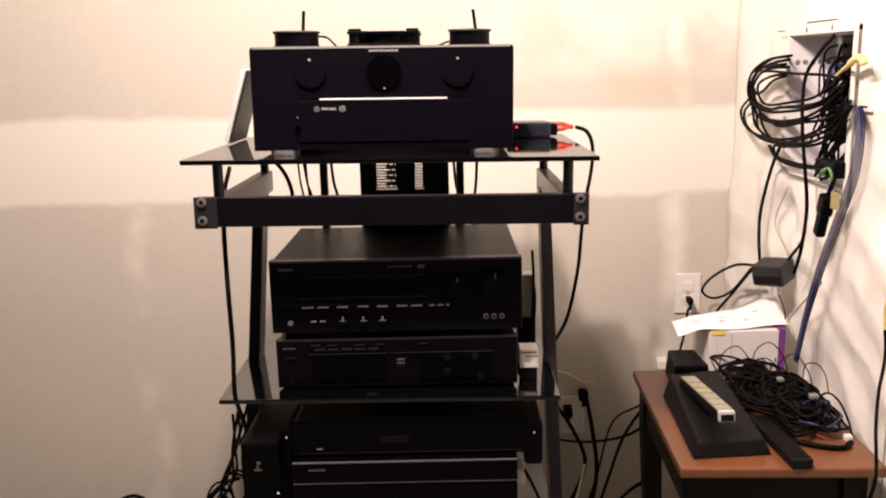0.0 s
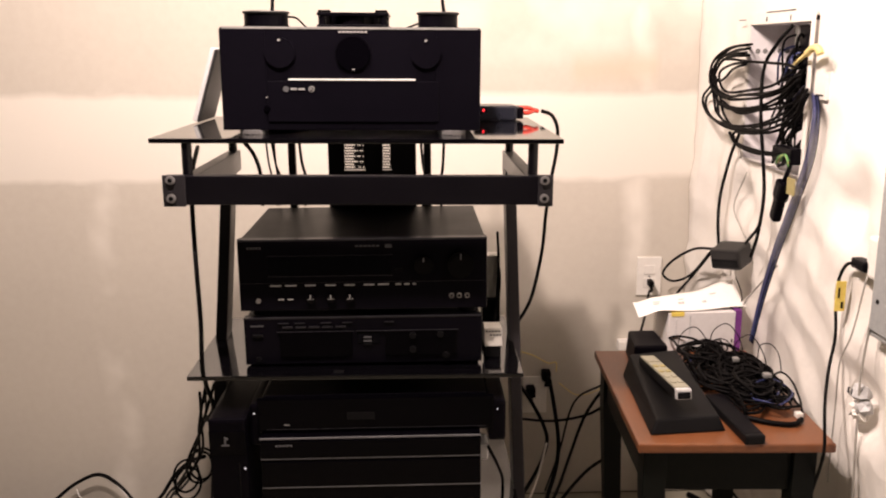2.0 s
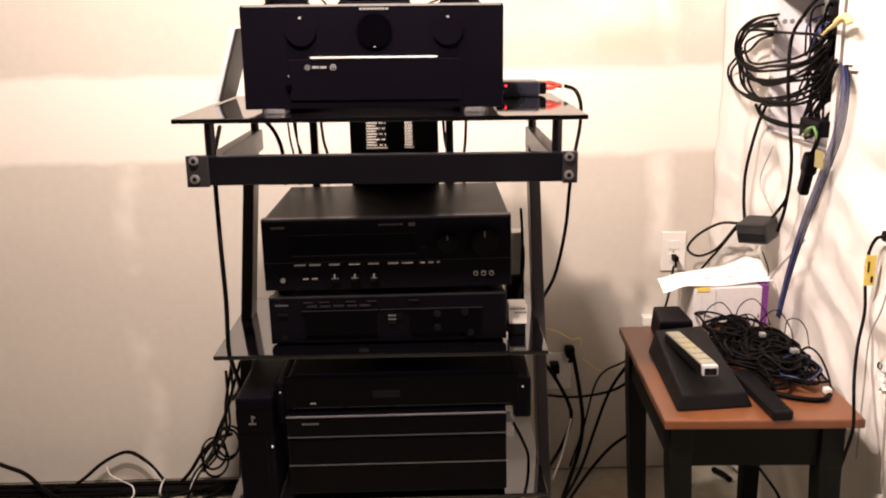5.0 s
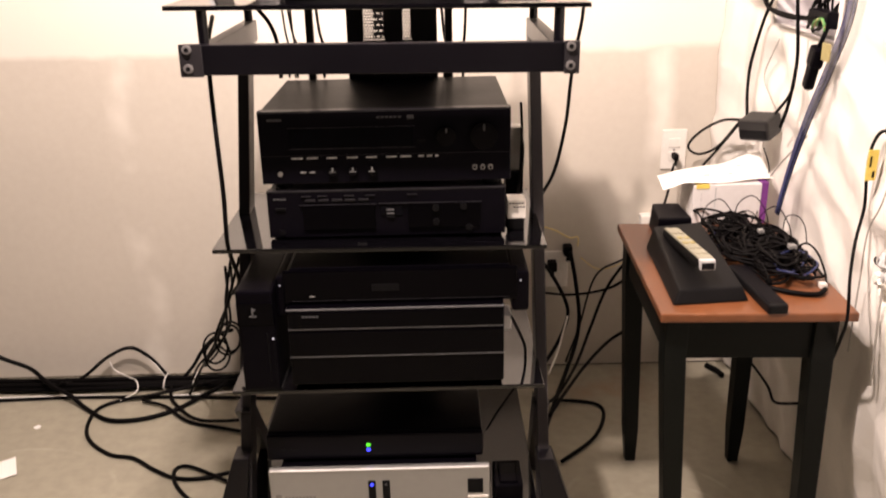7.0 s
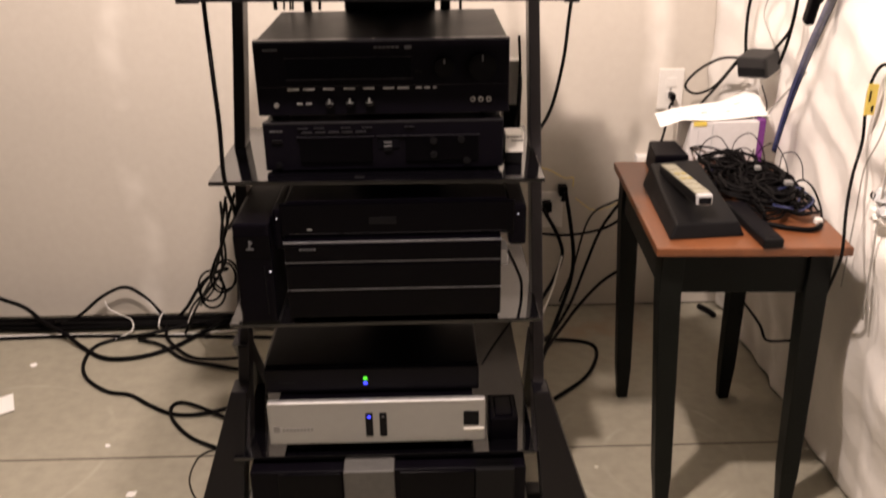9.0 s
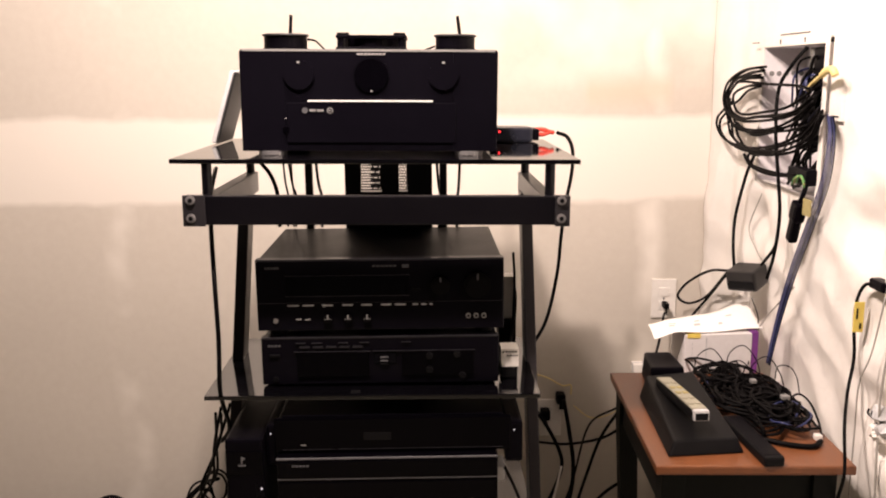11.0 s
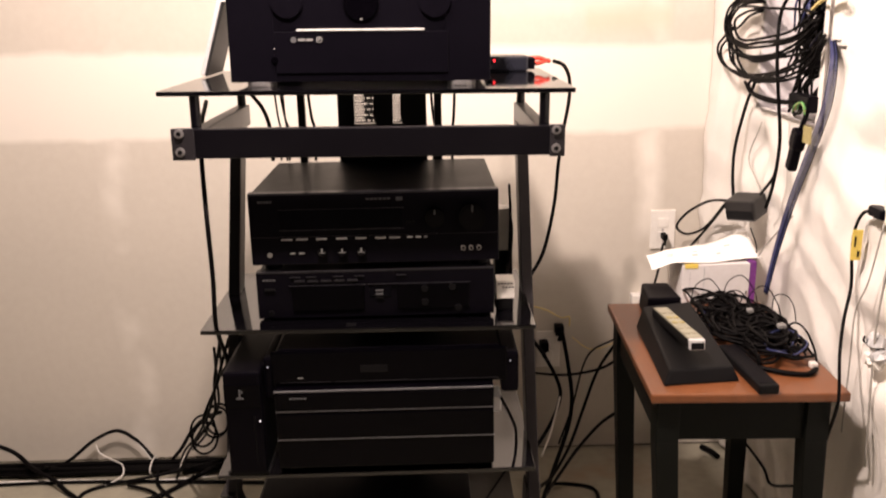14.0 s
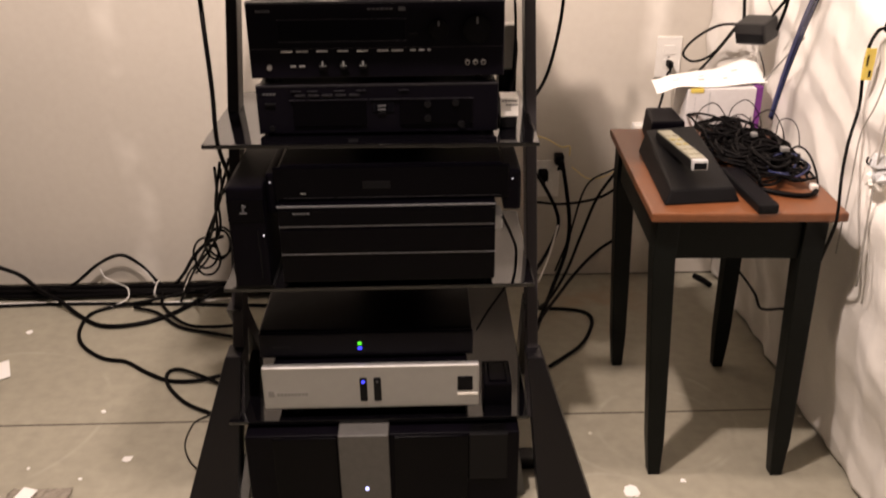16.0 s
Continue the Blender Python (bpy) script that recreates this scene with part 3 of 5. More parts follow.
cable([(0.172, 0.10, 1.400), (0.155, 0.11, 1.394), (0.14, 0.14, 1.391), (0.12, 0.2, 1.391)], 0.0018, M_RUBBER, "thin black fan lead on the receiver")


def leaning_panel():
    t = thing("network_box", (-0.24, 0.28, 1.21), "slim pale-grey box leaning against the receiver's side", "network box")
    for name, x0, x1, m in (("shell", -0.007, 0.002, M_PALEGREY), ("rim", 0.002, 0.007, M_SHADOWGREY)):
        b = boxes((x0, x1, 0.22, 0.36, 0.0, 0.146), bevel=0.003)
        bmesh.ops.transform(b, matrix=pose(-0.264, 0, 1.2135, 0, 17, 0), verts=b.verts)
        part(name, b, m, t)


leaning_panel()


def red_plug_box():
    t = thing("signal_adapter", (0.345, 0.32, 1.21), "small black adapter box with red lights and plugs", "adapter")
    part("body", boxes((0.287, 0.376, 0.30, 0.37, 1.2103, 1.2410), bevel=0.005), M_BLUEBLACK, t)
    part("end_collar", boxes((0.374, 0.390, 0.306, 0.364, 1.2135, 1.238), bevel=0.004), M_BLACK, t)
    part("light", front_disc(0.306, 0.30, 1.232, 0.0024, 0.0012, 10), M_LED_RED, t)
    for z in (1.235, 1.225):
        part("plug", tube([(0.384, 0.33, z), (0.402, 0.33, z), (0.416, 0.333, 1.230), (0.424, 0.336, 1.228)], 0.0046), M_RED, t, "red plug and lead")


red_plug_box()


def second_receiver():
    t = thing("av_receiver", (0.068, 0.0, 0.892), "older black receiver with small buttons, stacked on a tape deck", "receiver")
    x0, x1, z0, z1 = -0.153, 0.290, 0.900, 1.030
    case(t, x0, x1, 0.0, 0.33, z0, z1, 0.02)
    feet(t, -0.12, 0.255, 0.03, 0.29, 0.887, 0.900, 0.017)
    # Lighter strip: the highlight along the top edge is put into colour
    part("top_edge_gleam", boxes((x0 + 0.002, x1 - 0.002, -0.0012, 0.003, z1 - 0.0035, z1 + 0.0003), bevel=0.0004), M_EDGE, t, "lighter strip painted as the gleam on the top edge")
    part("display", boxes((-0.098, 0.118, -0.0012, 0.001, 0.963, 0.999), bevel=0.0004), M_DISPLAY, t, "dark display window")
    part("name_plate", boxes(*[(-0.136 + i * 0.0052, -0.132 + i * 0.0052, -0.001, 0.001, 1.0125, 1.0165) for i in range(5)]), M_GREYMARK, t)
    part("printed_line", boxes(*[(0.055 + i * 0.0075, 0.0605 + i * 0.0075, -0.001, 0.001, 1.015, 1.018) for i in range(6)], (0.108, 0.120, -0.001, 0.001, 1.013, 1.019)), M_GREYMARK, t)
    for i, (x, w) in enumerate(((-0.098, 0.02), (-0.071, 0.02), (-0.036, 0.019), (0.0, 0.019), (0.034, 0.019), (0.069, 0.019), (0.094, 0.02), (0.126, 0.010), (0.141, 0.010), (0.156, 0.006))):
        part("button", boxes((x, x + w, -0.004, 0.001, 0.9448, 0.9472), bevel=0.0006), M_PALEGREY, t, "slim pale button")
    for x in (-0.026, 0.010, 0.044):
        k = part("small_knob", front_disc(x, 0.0, 0.922, 0.008, 0.010, 20, 0.002), M_KNOB, t)
        part("knob_mark", boxes((x - 0.0012, x + 0.0012, -0.0108, -0.0096, 0.9215, 0.9300), (x - 0.0058, x - 0.0022, -0.0108, -0.0096, 0.9218, 0.9228), (x + 0.0022, x + 0.0058, -0.0108, -0.0096, 0.9218, 0.9228)), M_MIDGREY, k)
    for x in (-0.084, -0.068):
        part("button", boxes((x, x + 0.010, -0.003, 0.001, 0.9188, 0.9212), bevel=0.0006), M_MIDGREY, t)
    part("headphone_jack", front_disc(-0.120, 0.0, 0.918, 0.0045, 0.003, 18), M_JACK, t)
    part("display_rim", boxes((-0.101, 0.121, -0.0008, 0.001, 0.9615, 0.9628), (-0.101, 0.121, -0.0008, 0.001, 0.9992, 1.0002)), M_EDGE, t)
    part("groove", boxes((x0 + 0.002, x1 - 0.002, -0.0006, 0.001, 0.9498, 0.9506)), M_EDGE, t, "faint line over the buttons")
    for x in (0.226, 0.240, 0.254):
        j = part("input_jack", front_disc(x, 0.0, 0.9235, 0.0046, 0.004, 16), M_JACK, t)
        part("centre", front_disc(x, -0.0041, 0.9235, 0.0026, 0.0006, 12), M_DISPLAY, j)
    for x, r in ((0.176, 0.017), (0.242, 0.024)):
        k = part("knob", front_disc(x, 0.0, 0.982, r, 0.018, 36, 0.004), M_KNOB, t, "black rotary knob")
        part("knob_mark", boxes((x - 0.0015, x + 0.0015, -0.0188, -0.0176, 0.982 + r * 0.45, 0.982 + r * 0.9)), M_GREYMARK, k)
    for x in (0.128, 0.136):
        part("button", front_disc(x, 0.0, 0.972, 0.0035, 0.003, 14), M_DARKGREY, t)


second_receiver()


def tape_deck():
    t = thing("tape_deck", (0.066, 0.0, 0.79), "black double cassette deck with small grey buttons", "tape deck")
    x0, x1, z0, z1 = -0.149, 0.281, 0.798, 0.886
    case(t, x0, x1, 0.0, 0.28, z0, z1, 0.02)
    feet(t, -0.12, 0.25, 0.03, 0.25, 0.79, 0.798, 0.014)
    for a, b in ((-0.085, 0.045), (0.105, 0.235)):
        part("cassette_door", boxes((a, b, -0.004, 0.001, 0.812, 0.858), bevel=0.001), M_GLOSS, t, "dark cassette door")
    part("seam_line", boxes((0.052, 0.238, -0.0045, -0.001, 0.8592, 0.8600)), M_EDGE, t, "thin grey line")
    part("seam_line", boxes((-0.090, 0.048, -0.0045, -0.001, 0.8592, 0.8598)), M_EDGE, t)
    # The deck's top edge highlight, drawn as a lighter strip
    part("top_edge_gleam", boxes((x0 + 0.002, x1 - 0.002, -0.0010, 0.003, z1 - 0.003, z1 + 0.0003), bevel=0.0004), M_EDGE, t)
    for x in (-0.087, -0.058, -0.010, 0.028, 0.104):
        part("upper_mark", boxes((x, x + 0.018, -0.0034, 0.001, 0.8748, 0.8760)), M_EDGE, t)
    part("counter", boxes((0.055, 0.095, -0.002, 0.001, 0.836, 0.856)), M_DISPLAY, t)
    for i in range(5):
        part("button", boxes((-0.08 + i * 0.024, -0.062 + i * 0.024, -0.003, 0.001, 0.866, 0.8695), bevel=0.0005), M_EDGE, t)
    for i in range(3):
        part("button", boxes((0.066, 0.080, -0.004, 0.001, 0.846 - 0.007 * i, 0.849 - 0.007 * i), bevel=0.0005), M_GREYMARK if i < 2 else M_DARKGREY, t)
    for x, z in ((0.155, 0.850), (0.155, 0.824), (0.205, 0.852), (0.215, 0.812)):
        part("small_knob", front_disc(x, -0.003, z, 0.0065, 0.006, 18, 0.001), M_DARKGREY, t)
    part("printed_line", boxes(*[(-0.137 + i * 0.006, -0.1325 + i * 0.006, -0.001, 0.001, 0.869, 0.872) for i in range(4)]), M_GREYMARK, t)
    part("power_button", boxes((-0.134, -0.116, -0.004, 0.001, 0.850, 0.855), bevel=0.001), M_DARKGREY, t)
    part("headphone_jack", front_disc(-0.125, 0.0, 0.808, 0.005, 0.003, 18), M_DARKGREY, t)
    single("loose_paper", boxes((-0.035, 0.03, -0.035, -0.018, 0.7905, 0.7915)), M_DARKGREY, "dark folded card lying on the glass shelf", "card")


tape_deck()


def side_boxes():
    t = thing("receiver_box", (0.305, 0.03, 0.79), "small white box with printed lines beside the deck", "small box")
    part("body", boxes((0.288, 0.322, 0.035, 0.075, 0.812, 0.848), bevel=0.002), M_WHITE, t)
    part("stand", boxes((0.290, 0.320, 0.037, 0.075, 0.790, 0.812), bevel=0.002), M_DARKGREY, t)
    part("print", boxes(*[(0.291 + i * 0.0058, 0.2948 + i * 0.0058, 0.0342, 0.0352, 0.8405, 0.8435) for i in range(5)], *[(0.299 + i * 0.0058, 0.3028 + i * 0.0058, 0.0342, 0.0352, 0.8335, 0.836) for i in range(4)]), M_DARKGREY, t)
    w = thing("power_adapter", (0.32, 0.26, 0.79), "white power adapter standing on a dark box behind the receivers", "adapter")
    part("body", boxes((0.308, 0.334, 0.23, 0.27, 0.850, 0.940), bevel=0.004), M_WHITE, w)
    part("base", boxes((0.300, 0.336, 0.22, 0.28, 0.790, 0.850), bevel=0.003), M_DARKGREY, w)


side_boxes()


def wide_player():
    t = thing("disc_player", (0.085, -0.03, 0.68), "wide glossy black player with rounded ends", "disc player")
    part("body", boxes((-0.118, 0.292, -0.04, 0.22, 0.687, 0.748), bevel=0.004), M_GLOSS, t)
    part("front_door", boxes((-0.125, 0.300, -0.048, -0.04, 0.685, 0.750), bevel=0.003), M_GLOSS, t)
    part("top_plate", boxes((-0.112, 0.286, -0.035, 0.215, 0.7475, 0.7505), bevel=0.001), M_BLACK, t)
    part("front_seam", boxes((-0.110, 0.285, -0.0488, -0.0478, 0.6905, 0.6915)), M_EDGE, t)
    for x0, x1 in ((-0.140, -0.122), (0.290, 0.322)):
        end = part("end_cap", boxes((x0, x1, -0.046, 0.18, 0.660, 0.738), bevel=0.006), M_BLACK, t, "rounded end cap")
        part("light", front_disc((x0 + x1) / 2, -0.046, 0.722, 0.0013, 0.0012, 10), M_LED_WHITE, end)
    part("emblem", boxes((0.035, 0.085, -0.0492, -0.0475, 0.708, 0.722)), M_DARKGREY, t)
    part("indicator", boxes((-0.078, -0.068, -0.0492, -0.0475, 0.6985, 0.7005)), M_MIDGREY, t)


wide_player()


def video_recorder():
    t = thing("amplifier", (0.075, -0.06, 0.514), "glossy black component with thin bright lines across its front", "amplifier")
    part("body", boxes((-0.120, 0.275, -0.065, 0.22, 0.528, 0.684), bevel=0.003), M_GLOSS, t)
    feet(t, -0.09, 0.245, -0.03, 0.19, 0.514, 0.529, 0.014)
    for z, h, m in ((0.681, 0.0030, M_DIMLINE), (0.642, 0.0018, M_DIMLINE), (0.586, 0.0018, M_DIMLINE)):
        part("bright_line", boxes((-0.120, 0.275, -0.0668, -0.064, z - h / 2, z + h / 2), bevel=0.0004), m, t)
    part("upper_panel", boxes((-0.118, 0.273, -0.068, -0.064, 0.646, 0.677), bevel=0.001), M_GLOSS, t)
    part("lower_panel", boxes((-0.118, 0.273, -0.068, -0.064, 0.592, 0.637), bevel=0.001), M_GLOSS, t)
    part("name_plate", boxes(*[(-0.092 + i * 0.0063, -0.0875 + i * 0.0063, -0.069, -0.067, 0.667, 0.670) for i in range(5)]), M_GREYMARK, t)
    part("side_connector", boxes((0.276, 0.294, 0.0, 0.05, 0.60, 0.63), bevel=0.003), M_PALEGREY, t, "pale grey plug at the side")


video_recorder()


def console():
    t = thing("game_console", (-0.17, 0.0, 0.514), "matte black upright game console with a small pale emblem", "game console")
    part("body", boxes((-0.209, -0.142, -0.070, 0.19, 0.520, 0.722), bevel=0.006), M_BLACK, t)
    part("gloss_band", boxes((-0.208, -0.143, -0.0715, -0.068, 0.655, 0.70), bevel=0.001), M_GLOSS, t)
    part("base", boxes((-0.213, -0.139, -0.06, 0.18, 0.514, 0.521), bevel=0.002), M_DARKGREY, t)
    part("emblem", merged(boxes((-0.181, -0.178, -0.0728, -0.0708, 0.676, 0.690)), boxes((-0.186, -0.173, -0.0728, -0.0708, 0.672, 0.675)), boxes((-0.178, -0.174, -0.0728, -0.0708, 0.684, 0.688))), M_GREYMARK, t)
    part("light", front_disc(-0.147, -0.0705, 0.628, 0.0018, 0.0012, 10), M_LED_WHITE, t)
    part("disc_slot", boxes((-0.158, -0.155, -0.0712, -0.0692, 0.54, 0.64)), M_DISPLAY, t)


console()


def silver_amp():
    t = thing("power_amplifier", (0.035, -0.05, 0.206), "power amplifier with a brushed silver front on the glass shelf", "amplifier")
    part("case", boxes((-0.165, 0.225, -0.04, 0.26, 0.222, 0.325), bevel=0.003), M_BLACK, t)
    part("fascia", boxes((-0.186, 0.249, -0.055, -0.038, 0.231, 0.330), bevel=0.004), M_ALU, t, "brushed silver front plate")
    feet(t, -0.13, 0.19, -0.02, 0.22, 0.206, 0.222, 0.018)
    for x, lit in ((0.016, True), (0.044, False)):
        b = part("button", boxes((x - 0.0075, x + 0.0075, -0.0575, -0.053, 0.248, 0.304), bevel=0.003), M_DARKGREY, t, "tall dark rocker button")
        if lit:
            part("light", front_disc(x, -0.0575, 0.296, 0.0035, 0.0012, 14), M_LED_BLUE, b)
        else:
            part("light", front_disc(x, -0.0575, 0.296, 0.0025, 0.0012, 14), M_GREYMARK, b)
    part("display", boxes((0.205, 0.236, -0.0565, -0.054, 0.270, 0.303), bevel=0.001), M_DISPLAY, t, "small square black display")
    part("strip", boxes((0.205, 0.246, -0.0568, -0.054, 0.258, 0.264), bevel=0.0008), M_WHITE, t)
    part("name_plate", boxes((-0.176, -0.164, -0.0556, -0.0545, 0.262, 0.276), *[(-0.158 + i * 0.007, -0.153 + i * 0.007, -0.0556, -0.0545, 0.264, 0.271) for i in range(9)]), M_MIDGREY, t, "faint grey print")
    # Added pale strip paints the light caught by the plate's top edge
    part("top_edge_gleam", boxes((-0.183, 0.246, -0.0562, -0.050, 0.3275, 0.3306), bevel=0.0008), M_CHROME, t, "pale strip that paints the glint on the top edge")


silver_amp()


def black_amp():
    t = thing("power_amplifier", (0.03, 0.1, 0.325), "low black amplifier with a green and blue status light", "amplifier")
    part("body", boxes((-0.190, 0.236, -0.012, 0.26, 0.333, 0.392), bevel=0.004), M_BLACK, t)
    part("fascia", boxes((-0.192, 0.238, -0.02, -0.010, 0.332, 0.388), bevel=0.004), M_FACE, t)
    feet(t, -0.15, 0.2, 0.02, 0.22, 0.325, 0.334, 0.014)
    part("light", boxes((0.006, 0.014, -0.0215, -0.0195, 0.360, 0.367), bevel=0.001), M_LED_GREEN, t)
    part("light", boxes((0.006, 0.014, -0.0215, -0.0195, 0.349, 0.356), bevel=0.001), M_LED_BLUE, t)
    part("name_plate", boxes(*[(-0.165 + i * 0.006, -0.1605 + i * 0.006, -0.0212, -0.0195, 0.355, 0.360) for i in range(6)]), M_DARKGREY, t)
    single("adhesive_tape", boxes((-0.10, -0.075, 0.16, 0.19, 0.392, 0.3935)), M_CREAM, "torn cream tape on the black amplifier", "tape")


black_amp()
single("power_brick", boxes((0.262, 0.320, -0.02, 0.07, 0.206, 0.258), (0.272, 0.310, -0.010, 0.06, 0.2575, 0.2605), bevel=0.004), M_BLACK, "black power brick on the lowest glass shelf", "power brick")


def floor_unit():
    t = thing("backup_power_supply", (0.05, 0, 0), "black floor unit with a silver centre panel and blue light", "power supply")
    part("body", boxes((-0.228, 0.330, -0.088, 0.30, 0.0, 0.188), bevel=0.004), M_BLACK, t)
    part("side_front", boxes((-0.172, -0.042, -0.095, -0.03, 0.004, 0.186), bevel=0.003), M_GLOSS, t)
    part("side_front", boxes((0.074, 0.225, -0.095, -0.03, 0.004, 0.186), bevel=0.003), M_GLOSS, t)
    part("centre_panel", boxes((-0.038, 0.064, -0.102, -0.03, 0.004, 0.196), bevel=0.003), M_PANELGREY, t, "silver-grey centre panel")
    part("light", front_disc(0.016, -0.102, 0.062, 0.0042, 0.0015, 14), M_LED_BLUEWHITE, t)
    part("side_block", boxes((0.228, 0.306, -0.095, -0.03, 0.075, 0.188), bevel=0.002), M_DARKGREY, t, "dull dark grey block")


floor_unit()


# ---- the side table and what lies on it ----
def side_table():
    t = thing("side_table", (0.75, 0.18, 0), "small side table with orange-brown wooden top and black legs", "side table")
    c, k = (0.743, 0.18), 0.043  # the table stands a little askew

    def askew(x, y):
        return c[0] + (x - c[0]) * math.cos(k) + (y - c[1]) * math.sin(k), c[1] - (x - c[0]) * math.sin(k) + (y - c[1]) * math.cos(k)

    skew = Matrix.Translation((c[0], c[1], 0)) @ Matrix.Rotation(-k, 4, "Z") @ Matrix.Translation((-c[0], -c[1], 0))

    def turned(bm):
        bmesh.ops.transform(bm, matrix=skew, verts=bm.verts)
        return bm

    part("tabletop", turned(boxes((0.572, 0.930, -0.072, 0.432, 0.637, 0.655), bevel=0.004)), M_WOOD, t, "orange-brown wooden top with rounded edge")
    part("front_apron", turned(boxes((0.622, 0.872, -0.040, -0.024, 0.548, 0.637), bevel=0.002)), M_TABLE, t)
    part("rear_apron", turned(boxes((0.622, 0.872, 0.385, 0.400, 0.548, 0.637), bevel=0.002)), M_TABLE, t)
    for x in (0.602, 0.890):
        part("side_apron", turned(boxes((x - 0.008, x + 0.008, -0.008, 0.370, 0.548, 0.637), bevel=0.002)), M_TABLE, t)
    part("nail", front_disc(0.842, -0.038, 0.562, 0.0022, 0.0022, 10), M_STEEL, t, "bright nail head")

    def ring(cx, cy, cz, h):
        return [(cx - h, cy - h, cz), (cx + h, cy - h, cz), (cx + h, cy + h, cz), (cx - h, cy + h, cz)]

    for (x, y), (fx, fy) in (((0.609, -0.028), (0.641, 0.006)), ((0.884, -0.028), (0.908, -0.006)), ((0.607, 0.39), (0.648, 0.44)), ((0.884, 0.39), (0.912, 0.425))):
        x, y = askew(x, y)
        leg = merged(soften(prism(ring(x, y, 0.545, 0.0215), ring(x, y, 0.637, 0.022)), 0.002),
                     soften(prism(ring(fx * 0.82 + x * 0.18, fy * 0.82 + y * 0.18, 0.10, 0.018), ring(x, y, 0.546, 0.0215)), 0.002),
                     soften(prism(ring(fx, fy, 0.0, 0.013), ring(fx * 0.82 + x * 0.18, fy * 0.82 + y * 0.18, 0.101, 0.018)), 0.002))
        part("leg", leg, M_TABLE, t, "tapered black leg with worn edges")


side_table()


def phone_dock():
    t = thing("speaker_dock", (0.66, 0.12, 0.655), "dark grey wedge-shaped dock on the table", "dock")
    part("wedge", soften(prism([(0.592, -0.030, 0.6555), (0.738, -0.018, 0.6555), (0.742, 0.30, 0.6555), (0.612, 0.275, 0.6555)],
                               [(0.606, -0.018, 0.682), (0.727, -0.008, 0.682), (0.735, 0.30, 0.704), (0.626, 0.275, 0.704)]), 0.004), M_DARKGREY, t)
    part("rear_block", soften(prism([(0.640, 0.30, 0.6555), (0.722, 0.30, 0.6555), (0.722, 0.42, 0.6555), (0.652, 0.42, 0.6555)],
                                    [(0.644, 0.305, 0.712), (0.718, 0.305, 0.712), (0.716, 0.415, 0.712), (0.656, 0.415, 0.712)]), 0.005), M_BLACK, t, "black block at the rear")


phone_dock()


def stick():
    t = thing("remote_control", (0.65, 0.12, 0.70), "long cream and silver remote lying on the dock", "remote control")
    a = pose(0.655, 0.118, 0.7145, -4.5, 0, 2)
    for name, b, m, lab in (("body", boxes((-0.0155, 0.0155, -0.115, 0.118, -0.011, 0.008), bevel=0.004), M_DARKGREY, ""),
                            ("face", boxes((-0.0148, 0.0148, -0.108, 0.112, 0.008, 0.0115), bevel=0.0025), M_CREAM, "cream button face"),
                            ("end_cap", boxes((-0.0148, 0.0148, -0.122, -0.108, -0.010, 0.0105), bevel=0.003), M_PALEGREY, "silver end cap"),
                            ("window", boxes((-0.012, 0.012, -0.1232, -0.1215, -0.008, 0.005), bevel=0.001), M_DISPLAY, "black infrared window")):
        bmesh.ops.transform(b, matrix=a, verts=b.verts)
        part(name, b, m, t, lab)
    for i in range(5):
        for j in range(2):
            b = boxes((-0.012 + j * 0.014, -0.002 + j * 0.014, -0.085 + i * 0.036, -0.072 + i * 0.036, 0.0115, 0.0132), bevel=0.0006)
            bmesh.ops.transform(b, matrix=a, verts=b.verts)
            part("button", b, M_PALEYELLOW if i in (2, 3) else M_CREAM, t)


stick()


def black_remote():
    t = thing("remote_control", (0.76, 0.03, 0.655), "slim black remote lying on the bare wood", "remote control")
    b = boxes((-0.019, 0.019, -0.10, 0.10, 0.0, 0.019), bevel=0.005)
    bmesh.ops.transform(b, matrix=pose(0.765, 0.022, 0.6552, 0, 0, 3), verts=b.verts)
    part("body", b, M_DARKGREY, t)
    k = boxes((-0.016, 0.016, -0.09, 0.09, 0.0188, 0.0198), bevel=0.0004)
    bmesh.ops.transform(k, matrix=pose(0.765, 0.022, 0.6552, 0, 0, 3), verts=k.verts)
    part("face", k, M_BLACK, t)


black_remote()


def product_box():
    t = thing("cardboard_box", (0.82, 0.47, 0.655), "white cardboard box with a purple end and yellow corner", "box")
    part("carton", boxes((0.750, 0.908, 0.415, 0.52, 0.6555, 0.752), bevel=0.0015), M_CARD, t)
    part("purple_end", boxes((0.9085, 0.924, 0.417, 0.52, 0.6555, 0.755), bevel=0.001), M_PURPLE, t, "purple printed end")
    part("label", boxes((0.756, 0.786, 0.4135, 0.46, 0.744, 0.7535)), M_YELLOW, t, "yellow corner label")
    part("print", boxes(*[(0.768, 0.769, 0.4138, 0.4152, 0.69 + 0.012 * i, 0.698 + 0.012 * i) for i in range(4)], (0.80, 0.802, 0.4138, 0.4152, 0.66, 0.745)), M_PALEGREY, t)
    flap = boxes((0.86, 0.906, 0.47, 0.52, 0.754, 0.757))
    part("flap", flap, M_CARD, t)


product_box()


